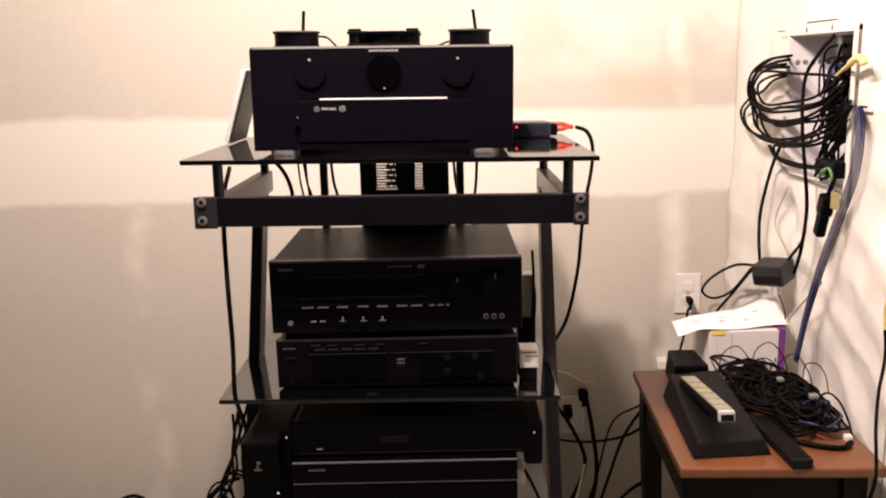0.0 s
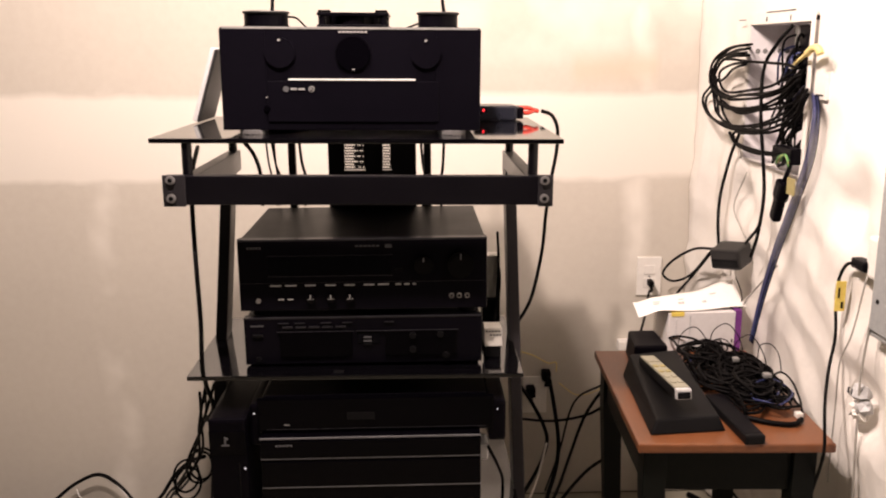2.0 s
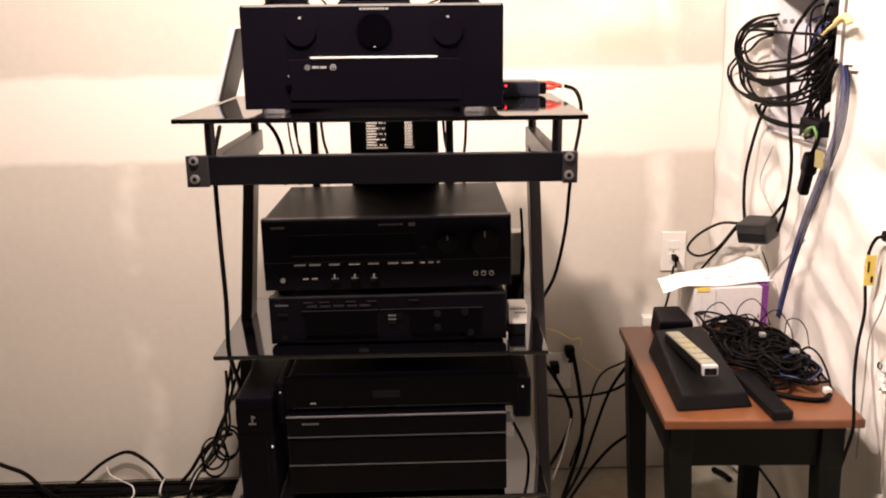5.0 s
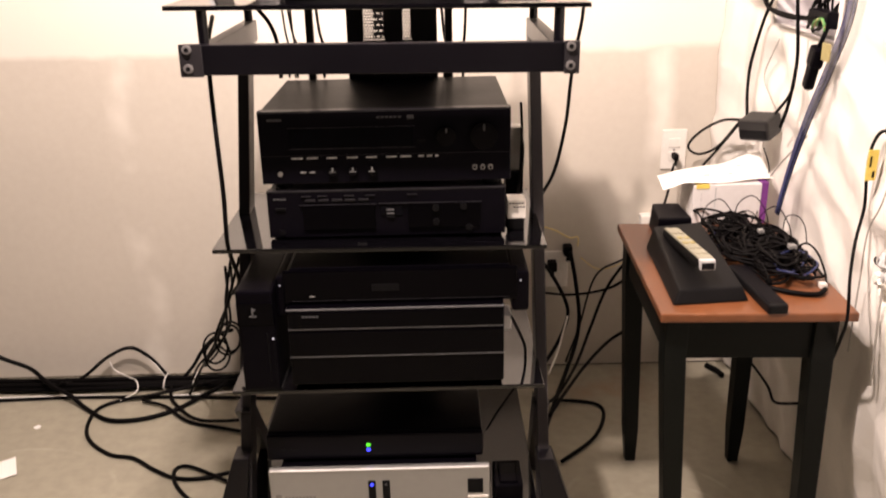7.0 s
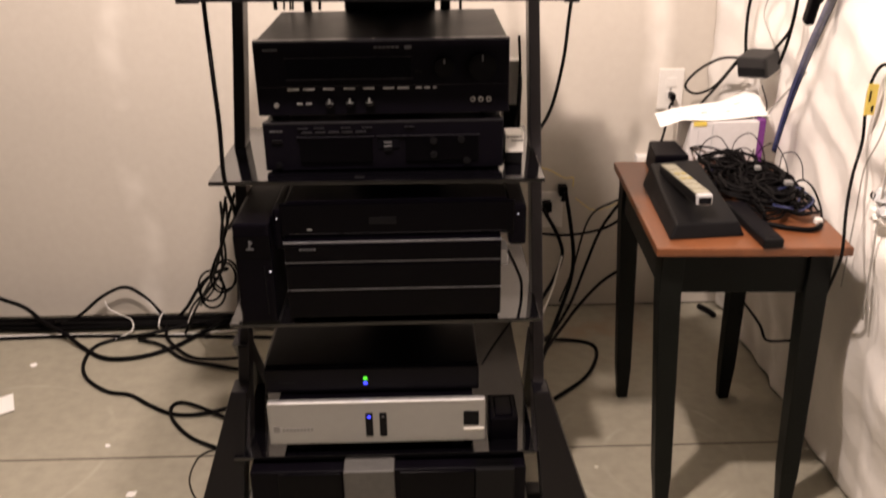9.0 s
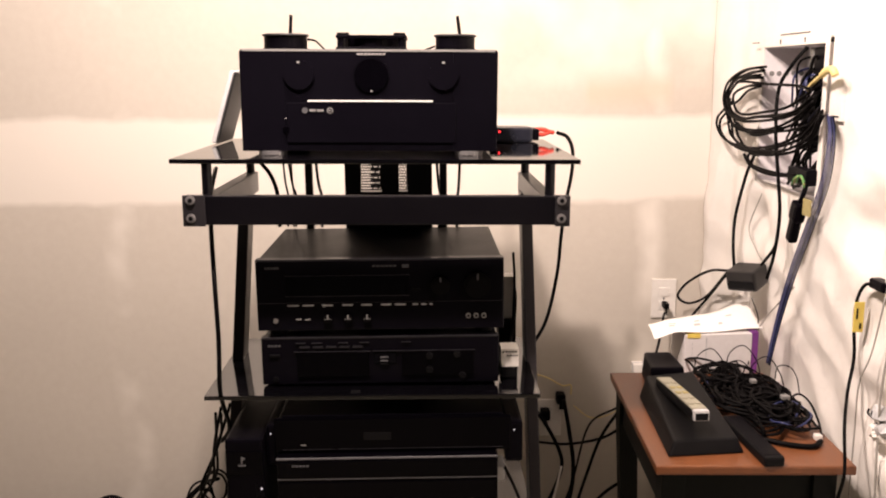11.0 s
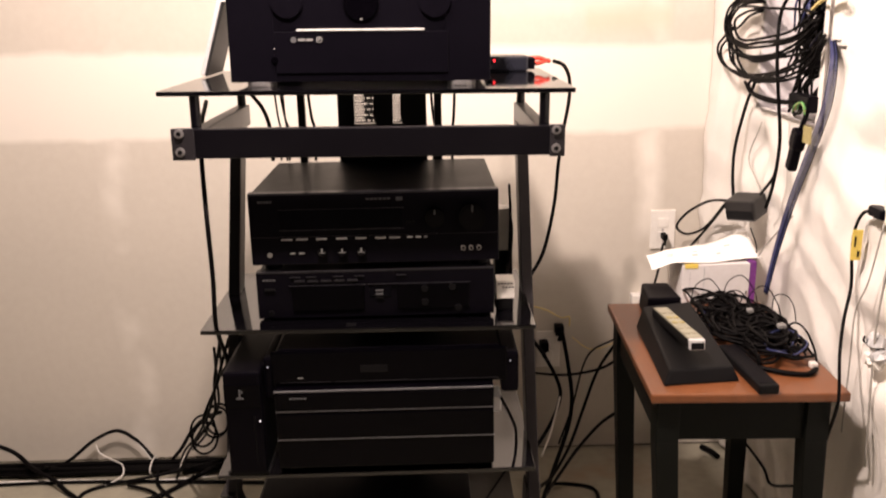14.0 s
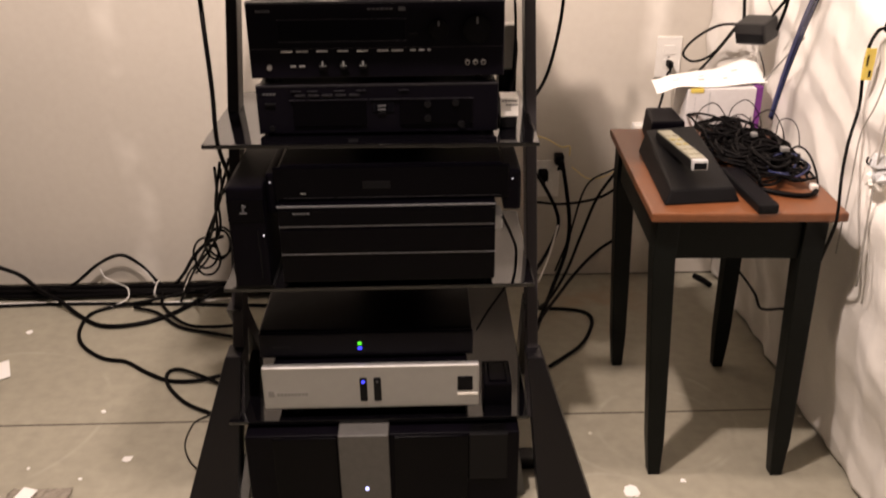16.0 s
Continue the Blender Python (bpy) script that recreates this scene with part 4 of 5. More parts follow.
def paper_sheet():
    """A long curled sheet draped over the box."""
    def at(u, v):
        x = 0.676 + 0.265 * u + 0.012 * v
        y = 0.405 + 0.135 * v + 0.03 * u - 0.03 * (1 - u) * v
        z = 0.7585 + 0.028 * smooth(0.55, 0.95, u) * v**1.5 - 0.012 * (1 - smooth(0.0, 0.22, u)) + 0.0025 * math.sin(9 * u + 3 * v) + 0.004 * v
        return x, y, z

    bm = bmesh.new()
    nu, nv = 26, 8
    grid = [[bm.verts.new(at(i / nu, k / nv)) for k in range(nv + 1)] for i in range(nu + 1)]
    for i in range(nu):
        for k in range(nv):
            bm.faces.new((grid[i][k], grid[i + 1][k], grid[i + 1][k + 1], grid[i][k + 1])).smooth = True
    ob = single("paper_sheet", bm, M_PAPER, "creased white paper sheet lying on the white box", "paper")
    s = ob.modifiers.new("thickness", "SOLIDIFY")
    s.thickness = 0.0012
    for u0, u1, v0, v1 in ((0.16, 0.22, 0.42, 0.50), (0.17, 0.24, 0.60, 0.66), (0.40, 0.46, 0.40, 0.52), (0.42, 0.47, 0.62, 0.68), (0.62, 0.66, 0.30, 0.40), (0.72, 0.78, 0.60, 0.66)):
        ink = bmesh.new()
        ink.faces.new([ink.verts.new(Vector(at(u, v)) + Vector((0, 0, 0.0012))) for u, v in ((u0, v0), (u1, v0), (u1, v1), (u0, v1))])
        part("printed_bar", ink, M_INK, ob, "faint grey printed bar")


paper_sheet()

# the heap of cables on the table
rng = random.Random(5)
for i in range(78):
    cx, cy = 0.838 + rng.uniform(-0.055, 0.045), 0.20 + rng.uniform(-0.13, 0.15)
    r1, r2 = rng.uniform(0.025, 0.06), rng.uniform(0.04, 0.10)
    turn, z0 = rng.uniform(-0.9, 0.9), 0.6592 + 0.00042 * i
    pts = []
    for k in range(10):
        a = 2 * math.pi * k / 8.5 + i
        dx, dy = r1 * math.cos(a), r2 * math.sin(a)
        px, py = cx + dx * math.cos(turn) - dy * math.sin(turn), cy + dx * math.sin(turn) + dy * math.cos(turn)
        py = min(0.408, max(0.035, py))
        px = min(0.910, max(0.752 if py > 0.135 else 0.792, px))
        pts.append((px, py, z0 + rng.uniform(0, 0.010)))
    cable(pts, rng.choice((0.0018, 0.0024, 0.0032)), M_BLUE if i % 26 == 4 else M_RUBBER, "dark blue cable in a heap on the table" if i % 26 == 4 else "thin black cable in a heap on the table", group="cable heap")
for i, (x, y) in enumerate(((0.79, 0.34), (0.84, 0.30), (0.88, 0.25), (0.80, 0.26), (0.87, 0.36))):
    h = (0.05, 0.035, 0.06, 0.04, 0.05)[i]
    cable([(x - 0.04, y, 0.675), (x - 0.03, y + 0.01, 0.69 + h * 0.6), (x, y + 0.005, 0.69 + h), (x + 0.025, y - 0.01, 0.685 + h * 0.5), (x + 0.03, y - 0.03, 0.675)], 0.0012, M_RUBBER, "thin black wire arching out of the heap", group="cable heap")
single("plug", boxes((0.868, 0.884, 0.135, 0.150, 0.697, 0.706), bevel=0.002), M_MIDGREY, "small pale connector in the cable heap", "plug")
single("plug", boxes((0.838, 0.850, 0.225, 0.240, 0.700, 0.708), bevel=0.002), M_MIDGREY, "small pale connector in the cable heap", "plug")
single("plug", boxes((0.892, 0.906, 0.030, 0.045, 0.6552, 0.667), bevel=0.003), M_WHITE, "white plug end at the table's edge", "plug")
single("black_lead", tube([(0.79, 0.03, 0.662), (0.83, 0.005, 0.661), (0.87, -0.005, 0.661), (0.895, 0.015, 0.662)], 0.005), M_RUBBER, "thick black lead along the table", "cable")


cable([(0.902, 0.259, 0.690), (0.910, 0.269, 0.721), (0.925, 0.248, 0.730), (0.930, 0.217, 0.717), (0.925, 0.186, 0.689)], 0.0012, M_RUBBER, "thin black wire arching out of the heap", group="cable heap")
cable([(0.874, 0.140, 0.690), (0.911, 0.163, 0.700), (0.927, 0.143, 0.690), (0.919, 0.082, 0.675), (0.905, 0.035, 0.665)], 0.0022, M_RUBBER, "black cable at the edge of the heap", group="cable heap")


# ---- the wiring box in the wall ----
def wiring_box():
    t = thing("wiring_enclosure", (1.09, 0.56, 1.09), "white metal wiring enclosure recessed in the wall, cover removed", "wiring box")
    y0, y1, z0, z1, xf, xb = 0.290, 0.622, 1.085, 1.408, 0.976, 1.082
    part("back_plate", boxes((xb - 0.004, xb, y0, y1, z0, z1)), M_BOXGREY, t, "grey inner back")
    for name, b in (("side", (xf, xb - 0.004, y1 - 0.003, y1, z0, z1)), ("side", (xf, xb - 0.004, y0, y0 + 0.003, z0, z1)), ("top", (xf, xb - 0.004, y0 + 0.003, y1 - 0.003, z1 - 0.003, z1)), ("bottom", (xf, xb - 0.004, y0 + 0.003, y1 - 0.003, z0, z0 + 0.003))):
        part(name, boxes(b), M_BOXGREY, t)
    for k in range(5):
        part("knockout", front_disc(0.994 + 0.018 * k, y1 - 0.003, 1.345, 0.006, 0.0012, 18), M_MIDGREY, t)
    part("flange", boxes((xf - 0.004, xf, y1 - 0.002, y1 + 0.012, z0, z1 + 0.022), bevel=0.001), M_WHITE, t, "white enamelled rim")
    part("flange", boxes((xf - 0.004, xf, y0 - 0.012, y0 + 0.002, z0 - 0.02, z1 + 0.022), bevel=0.001), M_WHITE, t, "white enamelled rim")
    part("flange", boxes((xf - 0.0045, xf, y0 + 0.002, y1 - 0.002, z1 - 0.002, z1 + 0.022), bevel=0.001), M_WHITE, t, "white enamelled rim")
    part("seam", boxes((xf - 0.0035, xf - 0.0015, 0.655, 0.70, z1 + 0.010, z1 + 0.012)), M_DARKGREY, t, "dark seam beside the rim")
    part("seam", boxes((xf - 0.0060, xf - 0.0030, 0.37, 0.52, z1 + 0.0225, z1 + 0.0250)), M_DARKGREY, t, "dark seam above the rim")
    for y in (0.39, 0.52):
        part("slot", boxes((xf - 0.0055, xf - 0.004, y - 0.002, y + 0.002, z1 + 0.003, z1 + 0.014)), M_DARKGREY, t)
    part("cover_strip", boxes((xf + 0.006, xf + 0.022, 0.222, 0.277, 1.250, 1.52), bevel=0.002), M_WHITE, t, "white cover strip")
    part("catch", boxes((xf + 0.0045, xf + 0.006, 0.232, 0.262, 1.258, 1.261)), M_DARKGREY, t)
    for ya, yb, za, zb, xa in ((0.297, 0.372, 1.31, 1.40, 0.985), (0.297, 0.39, 1.18, 1.30, 0.99), (0.39, 0.45, 1.25, 1.33, 1.03)):
        part("module", boxes((xa, xb - 0.006, ya, yb, za, zb), bevel=0.004), M_BLACK, t, "black distribution module")
    part("white_module", boxes((0.99, 1.075, 0.385, 0.405, 1.35, 1.40), bevel=0.002), M_MIDGREY, t)


wiring_box()
# loops of coax pulled out of the box: far ends swing left, near ends vanish among the modules
for pts in (
    ((0.995, 0.702, 1.360), (0.930, 0.523, 1.360), (0.930, 0.646, 1.351), (0.930, 0.743, 1.320), (0.930, 0.765, 1.278), (0.930, 0.731, 1.251), (0.930, 0.640, 1.236), (0.930, 0.529, 1.246), (0.930, 0.395, 1.254), (0.942, 0.335, 1.271), (0.952, 0.293, 1.299), (1.010, 0.401, 1.312)),
    ((0.995, 0.686, 1.352), (0.934, 0.518, 1.352), (0.934, 0.636, 1.342), (0.934, 0.729, 1.316), (0.934, 0.763, 1.273), (0.934, 0.729, 1.244), (0.934, 0.635, 1.231), (0.934, 0.518, 1.237), (0.934, 0.389, 1.250), (0.946, 0.332, 1.266), (0.956, 0.290, 1.291), (1.010, 0.389, 1.304)),
    ((0.936, 0.508, 1.361), (0.936, 0.632, 1.353), (0.936, 0.728, 1.324), (0.936, 0.750, 1.284), (0.936, 0.724, 1.253), (0.936, 0.631, 1.238), (0.936, 0.515, 1.248), (0.936, 0.381, 1.259), (0.948, 0.330, 1.275), (0.958, 0.289, 1.301), (1.010, 0.383, 1.315)),
    ((0.995, 0.710, 1.341), (0.933, 0.537, 1.342), (0.933, 0.674, 1.334), (0.933, 0.745, 1.305), (0.933, 0.763, 1.263), (0.933, 0.698, 1.222), (0.933, 0.577, 1.213), (0.933, 0.444, 1.224), (0.941, 0.362, 1.246), (0.955, 0.299, 1.283), (1.010, 0.401, 1.295)),
    ((0.995, 0.690, 1.334), (0.937, 0.530, 1.336), (0.937, 0.668, 1.329), (0.937, 0.738, 1.297), (0.937, 0.751, 1.253), (0.937, 0.696, 1.215), (0.937, 0.572, 1.207), (0.937, 0.437, 1.221), (0.945, 0.356, 1.240), (0.959, 0.303, 1.281), (1.010, 0.395, 1.293)),
    ((0.995, 0.702, 1.316), (0.936, 0.538, 1.320), (0.936, 0.633, 1.313), (0.936, 0.710, 1.292), (0.936, 0.688, 1.257), (0.936, 0.629, 1.247), (0.936, 0.513, 1.257), (0.940, 0.387, 1.273), (0.956, 0.324, 1.304), (1.010, 0.424, 1.317)),
    ((0.939, 0.700, 1.324), (0.939, 0.632, 1.326), (0.939, 0.512, 1.322), (0.941, 0.414, 1.321), (0.953, 0.361, 1.319), (0.964, 0.312, 1.313), (1.010, 0.393, 1.327)),
    ((0.942, 0.750, 1.281), (0.942, 0.796, 1.252), (0.942, 0.840, 1.230), (0.942, 0.840, 1.205), (0.942, 0.787, 1.179), (0.942, 0.689, 1.168), (0.942, 0.568, 1.170), (0.942, 0.437, 1.187), (0.952, 0.361, 1.211), (0.962, 0.320, 1.236), (0.969, 0.297, 1.268), (1.010, 0.366, 1.281)),
    ((0.934, 0.710, 1.276), (0.934, 0.754, 1.246), (0.934, 0.793, 1.224), (0.934, 0.789, 1.199), (0.934, 0.738, 1.177), (0.934, 0.646, 1.163), (0.934, 0.539, 1.164), (0.934, 0.405, 1.186), (0.944, 0.330, 1.206), (0.954, 0.291, 1.236), (0.961, 0.266, 1.265), (1.010, 0.352, 1.277)),
    ((0.930, 0.746, 1.267), (0.930, 0.723, 1.229), (0.930, 0.696, 1.194), (0.930, 0.610, 1.172), (0.930, 0.526, 1.169), (0.930, 0.390, 1.177), (0.942, 0.321, 1.197), (0.952, 0.281, 1.222), (0.958, 0.263, 1.261), (1.010, 0.356, 1.272)),
    ((0.937, 0.749, 1.263), (0.937, 0.717, 1.222), (0.937, 0.695, 1.187), (0.937, 0.617, 1.165), (0.937, 0.529, 1.164), (0.937, 0.397, 1.170), (0.949, 0.325, 1.189), (0.959, 0.291, 1.217), (0.965, 0.268, 1.255), (1.010, 0.345, 1.266)),
    ((0.933, 0.749, 1.281), (0.933, 0.683, 1.231), (0.933, 0.657, 1.197), (0.933, 0.599, 1.171), (0.933, 0.515, 1.160), (0.933, 0.396, 1.170), (0.945, 0.331, 1.185), (0.956, 0.281, 1.217), (0.962, 0.265, 1.251), (1.010, 0.349, 1.262)),
    ((0.995, 0.701, 1.312), (0.936, 0.537, 1.316), (0.936, 0.613, 1.304), (0.936, 0.669, 1.281), (0.936, 0.719, 1.271), (0.936, 0.755, 1.293), (0.936, 0.708, 1.327), (0.936, 0.606, 1.347), (0.936, 0.533, 1.351)),
    ((0.939, 0.683, 1.224), (0.939, 0.573, 1.201), (0.939, 0.438, 1.217), (0.948, 0.366, 1.226), (0.959, 0.319, 1.239), (1.010, 0.411, 1.249)),
    ((0.942, 0.534, 1.155), (0.942, 0.591, 1.154), (0.942, 0.600, 1.140), (0.942, 0.568, 1.128), (0.942, 0.478, 1.125), (0.944, 0.391, 1.127), (0.955, 0.334, 1.132), (1.010, 0.436, 1.137)),
):
    cable(pts, 0.0033, M_RUBBER, "loop of black coaxial cable hanging before the wiring box", group="coax coil")
rng = random.Random(11)
for i in range(44):
    y, z = rng.uniform(0.302, 0.42), rng.uniform(1.18, 1.395)
    cable([(1.05, y, z), (1.01, y + rng.uniform(-0.03, 0.03), z + rng.uniform(-0.03, 0.02)), (0.975, y + rng.uniform(-0.01, 0.03), z - 0.03 + rng.uniform(-0.04, 0.03)), (0.982, y + rng.uniform(-0.005, 0.10), z - 0.09)], rng.choice((0.0026, 0.0034)), M_BLUE if i % 11 == 1 else M_RUBBER, "short patch cable inside the wiring box", group="patch cables")
cable([(0.972, 0.365, 1.312), (0.962, 0.308, 1.329), (0.952, 0.253, 1.342)], 0.0042, M_YWIRE, "yellow lead bent out of the wiring box")
single("cable_boot", tube([(0.952, 0.253, 1.342), (0.950, 0.226, 1.352), (0.950, 0.203, 1.352), (0.952, 0.196, 1.341)], 0.0075), M_YWIRE, "drooping yellow boot on the lead from the wiring box", "cable boot")
cable([(0.975, 0.383, 1.401), (0.950, 0.396, 1.364), (0.940, 0.436, 1.311), (0.930, 0.412, 1.216), (0.935, 0.395, 1.120), (0.940, 0.385, 1.035), (0.940, 0.401, 0.944), (0.930, 0.408, 0.885)], 0.0040, M_RUBBER, "black cable hanging down from the wiring box")
cable([(0.940, 0.559, 1.151), (0.945, 0.618, 1.094), (0.945, 0.672, 0.988), (0.935, 0.649, 0.921), (0.920, 0.592, 0.873)], 0.0040, M_RUBBER, "black cable from the coil to the power adapter")
cable([(0.940, 0.624, 1.150), (0.940, 0.572, 1.126), (0.945, 0.466, 1.118), (0.955, 0.357, 1.126)], 0.0038, M_RUBBER, "black cable looping under the coil")
cable([(0.940, 0.383, 1.023), (0.935, 0.386, 0.966), (0.925, 0.432, 0.912)], 0.0036, M_RUBBER, "black lead of the power adapter")


def hanging_adapter():
    t = thing("power_adapter", (0.91, 0.58, 0.83), "bulky black power adapter hanging by its cables", "adapter")
    m = pose(0.930, 0.53, 0.862, 12, -6, -48)
    for name, b, k in (("body", boxes((-0.038, 0.038, -0.034, 0.034, -0.027, 0.024), bevel=0.007), M_ADAPTER), ("cap", boxes((-0.034, 0.034, -0.0360, -0.033, -0.020, 0.0), bevel=0.001), M_DARKGREY), ("gland", boxes((-0.050, -0.040, -0.009, 0.009, -0.01, 0.010), bevel=0.002), M_MIDGREY)):
        bmesh.ops.transform(b, matrix=m, verts=b.verts)
        part(name, b, k, t)


hanging_adapter()
cable([(0.921, 0.620, 0.856), (0.912, 0.750, 0.826), (0.884, 0.840, 0.774), (0.868, 0.880, 0.725), (0.899, 0.880, 0.702), (0.937, 0.840, 0.732), (0.939, 0.700, 0.829)], 0.0036, M_RUBBER, "loop of black cord beside the power adapter")
cable([(0.932, 0.680, 0.830), (0.925, 0.780, 0.749), (0.881, 0.800, 0.681), (0.830, 0.750, 0.642)], 0.0036, M_RUBBER, "black cord running down behind the box")


def long_plug():
    t = thing("surge_plug", (0.95, 0.33, 0.98), "black in-line plug with green and yellow tags hanging from the box", "plug")
    m = pose(0.945, 0.312, 1.035, 20, 0, 0)
    b = merged(boxes((-0.010, 0.010, -0.013, 0.013, -0.050, 0.006), bevel=0.006), boxes((-0.013, 0.013, -0.017, 0.017, 0.0, 0.045), bevel=0.008))
    bmesh.ops.transform(b, matrix=m, verts=b.verts)
    part("body", b, M_BLACK, t)
    part("head", boxes((0.950, 0.975, 0.285, 0.385, 1.112, 1.146), bevel=0.004), M_BLACK, t)
    for i in range(3):
        part("tag_wire", tube([(0.947, 0.350 - 0.012 * i, 1.108 + 0.004 * i), (0.943, 0.330 - 0.010 * i, 1.124 + 0.003 * i), (0.944, 0.305 - 0.006 * i, 1.132), (0.946, 0.285, 1.122 - 0.006 * i)], 0.0022, 6, 4), (M_GREEN, M_PALEYELLOW, M_GREEN)[i], t, "thin green and yellow wire")
    part("yellow_tag", boxes((0.940, 0.943, 0.236, 0.272, 1.055, 1.090), bevel=0.001), M_PALEYELLOW, t, "pale yellow tag")
    part("neck", tube([(0.945, 0.298, 1.076), (0.948, 0.290, 1.096), (0.955, 0.292, 1.118)], 0.005), M_BLACK, t)


long_plug()
# the bundle of blue network cables
for i in range(6):
    o = (i - 2.5) * 2.3
    cable([(0.985, 0.276 + -0.00222 * o, 1.262), (0.962, 0.211 + -0.00267 * o, 1.223), (0.960, 0.217 + -0.00318 * o, 1.140), (0.956, 0.255 + -0.00318 * o, 1.050), (0.948, 0.311 + -0.00293 * o, 0.926), (0.940, 0.352 + -0.00231 * o, 0.803), (0.925, 0.357 + -0.00173 * o, 0.698)], 0.0014, (M_BLUE, M_LILAC, M_BLUE, M_RUBBER, M_BLUE, M_RUBBER)[i], ("blue", "lilac-grey", "blue", "black", "blue", "black")[i] + " network cable running down the insulation", group="network bundle")
cable([(0.945, 0.447, 0.775), (0.920, 0.473, 0.699), (0.900, 0.482, 0.640)], 0.0022, M_BLUE, "thin blue lead falling to the table")
cable([(0.950, 0.308, 0.890), (0.940, 0.434, 0.779), (0.920, 0.441, 0.723), (0.900, 0.422, 0.676)], 0.0020, M_GREYWIRE, "thin grey lead falling to the table")
cable([(0.970, 0.571, 1.058), (0.970, 0.640, 0.964), (0.965, 0.573, 0.921), (0.960, 0.522, 0.905)], 0.0014, M_GREYWIRE, "thin grey wire curling on the insulation")
cable([(0.930, 0.489, 0.818), (0.940, 0.467, 0.769), (0.920, 0.454, 0.719), (0.900, 0.409, 0.680)], 0.0014, M_RUBBER, "thin black wire falling to the table")


def strip_plug():
    t = thing("tagged_plug", (0.96, 0.03, 0.87), "black plug with a yellow printed tag on its cord", "plug")
    part("tag", boxes((0.936, 0.955, 0.028, 0.031, 0.872, 0.930), bevel=0.0008), M_YELLOW, t, "yellow tag with dark bars")
    part("print", boxes((0.940, 0.943, 0.0272, 0.0285, 0.898, 0.918), (0.947, 0.951, 0.0272, 0.0285, 0.878, 0.890)), M_DARKGREY, t)
    part("plug", boxes((0.948, 0.972, -0.040, 0.012, 0.962, 0.982), bevel=0.006), M_BLACK, t)
    part("clip", boxes((0.955, 0.985, -0.075, -0.03, 0.955, 1.03), bevel=0.006), M_WHITE, t, "white plastic clip")
    part("cord", tube([(0.952, -0.02, 0.972), (0.948, 0.02, 0.965), (0.944, 0.038, 0.93), (0.944, 0.040, 0.88), (0.946, 0.034, 0.82), (0.922, 0.000, 0.766), (0.886, -0.070, 0.727), (0.878, -0.098, 0.668), (0.877, -0.098, 0.635), (0.901, -0.030, 0.550), (0.928, 0.040, 0.467), (0.96, 0.10, 0.36)], 0.0032), M_RUBBER, t)
    t.location.x += 0.008


strip_plug()
cable([(0.957, -0.05, 0.96), (0.952, -0.03, 0.85), (0.950, 0.0, 0.78), (0.955, 0.01, 0.68), (0.965, 0.03, 0.52)], 0.0015, M_GREYWIRE, "thin pale wire hanging on the insulation")
cable([(0.958, -0.085, 1.02), (0.953, -0.085, 0.90), (0.952, -0.075, 0.80), (0.955, -0.07, 0.72), (0.965, -0.07, 0.5)], 0.0022, M_GREYWIRE, "thin pale wire hanging on the insulation")


def torn_tuft():
    t = thing("insulation_fastener", (0.965, -0.06, 0.71), "crumpled plastic fastener with wire ends in the insulation", "fastener")
    rr = random.Random(3)
    for i in range(5):
        b = bmesh.new()
        bmesh.ops.create_icosphere(b, subdivisions=2, radius=0.014 + 0.006 * rr.random(), matrix=Matrix.Translation((0.962 + 0.006 * rr.random(), -0.065 + rr.uniform(-0.022, 0.022), 0.715 + rr.uniform(-0.03, 0.03))))
        for v in b.verts:
            v.co += Vector([rr.uniform(-0.004, 0.004) for _ in range(3)])
        part("crumple", b, M_WHITE if i % 2 else M_PALEGREY, t)
    for i in range(2):
        part("wire_end", tube([(0.955, -0.065 + 0.012 * i, 0.735), (0.947, -0.06 + 0.014 * i, 0.742), (0.950, -0.055 + 0.012 * i, 0.75)], 0.0018, 6, 4), M_DARKGREY, t)


torn_tuft()


def breaker_panel():
    t = thing("breaker_panel", (0.98, -0.32, 0.82), "grey enamelled electrical panel on the insulated wall", "electrical panel")
    part("cabinet", boxes((0.955, 1.085, -0.46, -0.075, 0.862, 1.75), bevel=0.004), M_GREYPANEL, t)
    part("cover", boxes((0.9505, 0.955, -0.45, -0.085, 0.875, 1.74), bevel=0.002), M_GREYPANEL, t)
    part("latch", boxes((0.947, 0.9505, -0.150, -0.144, 0.97, 0.995), bevel=0.001), M_DARKGREY, t)
    for z in (0.93, 1.2, 1.6):
        part("screw", disc(0.004, 0.002, pose(0.9497, -0.105, z, 0, 90, 0), 12), M_DARKGREY, t)


breaker_panel()

# ---- plugs and cords at the back wall ----
for x, z in ((0.846, 0.685), (0.500, 0.355), (0.545, 0.405)):
    p = thing("wall_plug", (x, 0.94, z - 0.015), "black plug pushed into the wall", "plug")
    w = 0.007 if z > 0.6 else 0.013
    part("body", boxes((x - w, x + w, 0.905, 0.942, z - w - 0.002, z + w + 0.002), bevel=0.004), M_RUBBER, p)
    part("collar", disc(w * 0.55, 0.02, pose(x, 0.912, z - w - 0.007), 12, 0.003), M_RUBBER, p)
w = thing("wall_adapter", (0.776, 0.95, 0.480), "small white plug-in adapter low on the drywall", "adapter")
part("body", boxes((0.758, 0.794, 0.915, 0.950, 0.480, 0.508), bevel=0.004), M_WHITE, w)
part("edge_band", boxes((0.757, 0.795, 0.930, 0.933, 0.479, 0.509), bevel=0.001), M_PALEGREY, w)
cable([(0.846, 0.912, 0.665), (0.830, 0.880, 0.666), (0.809, 0.840, 0.603), (0.784, 0.800, 0.559), (0.75, 0.70, 0.60)], 0.0035, M_RUBBER, "black cord from the wall plate")
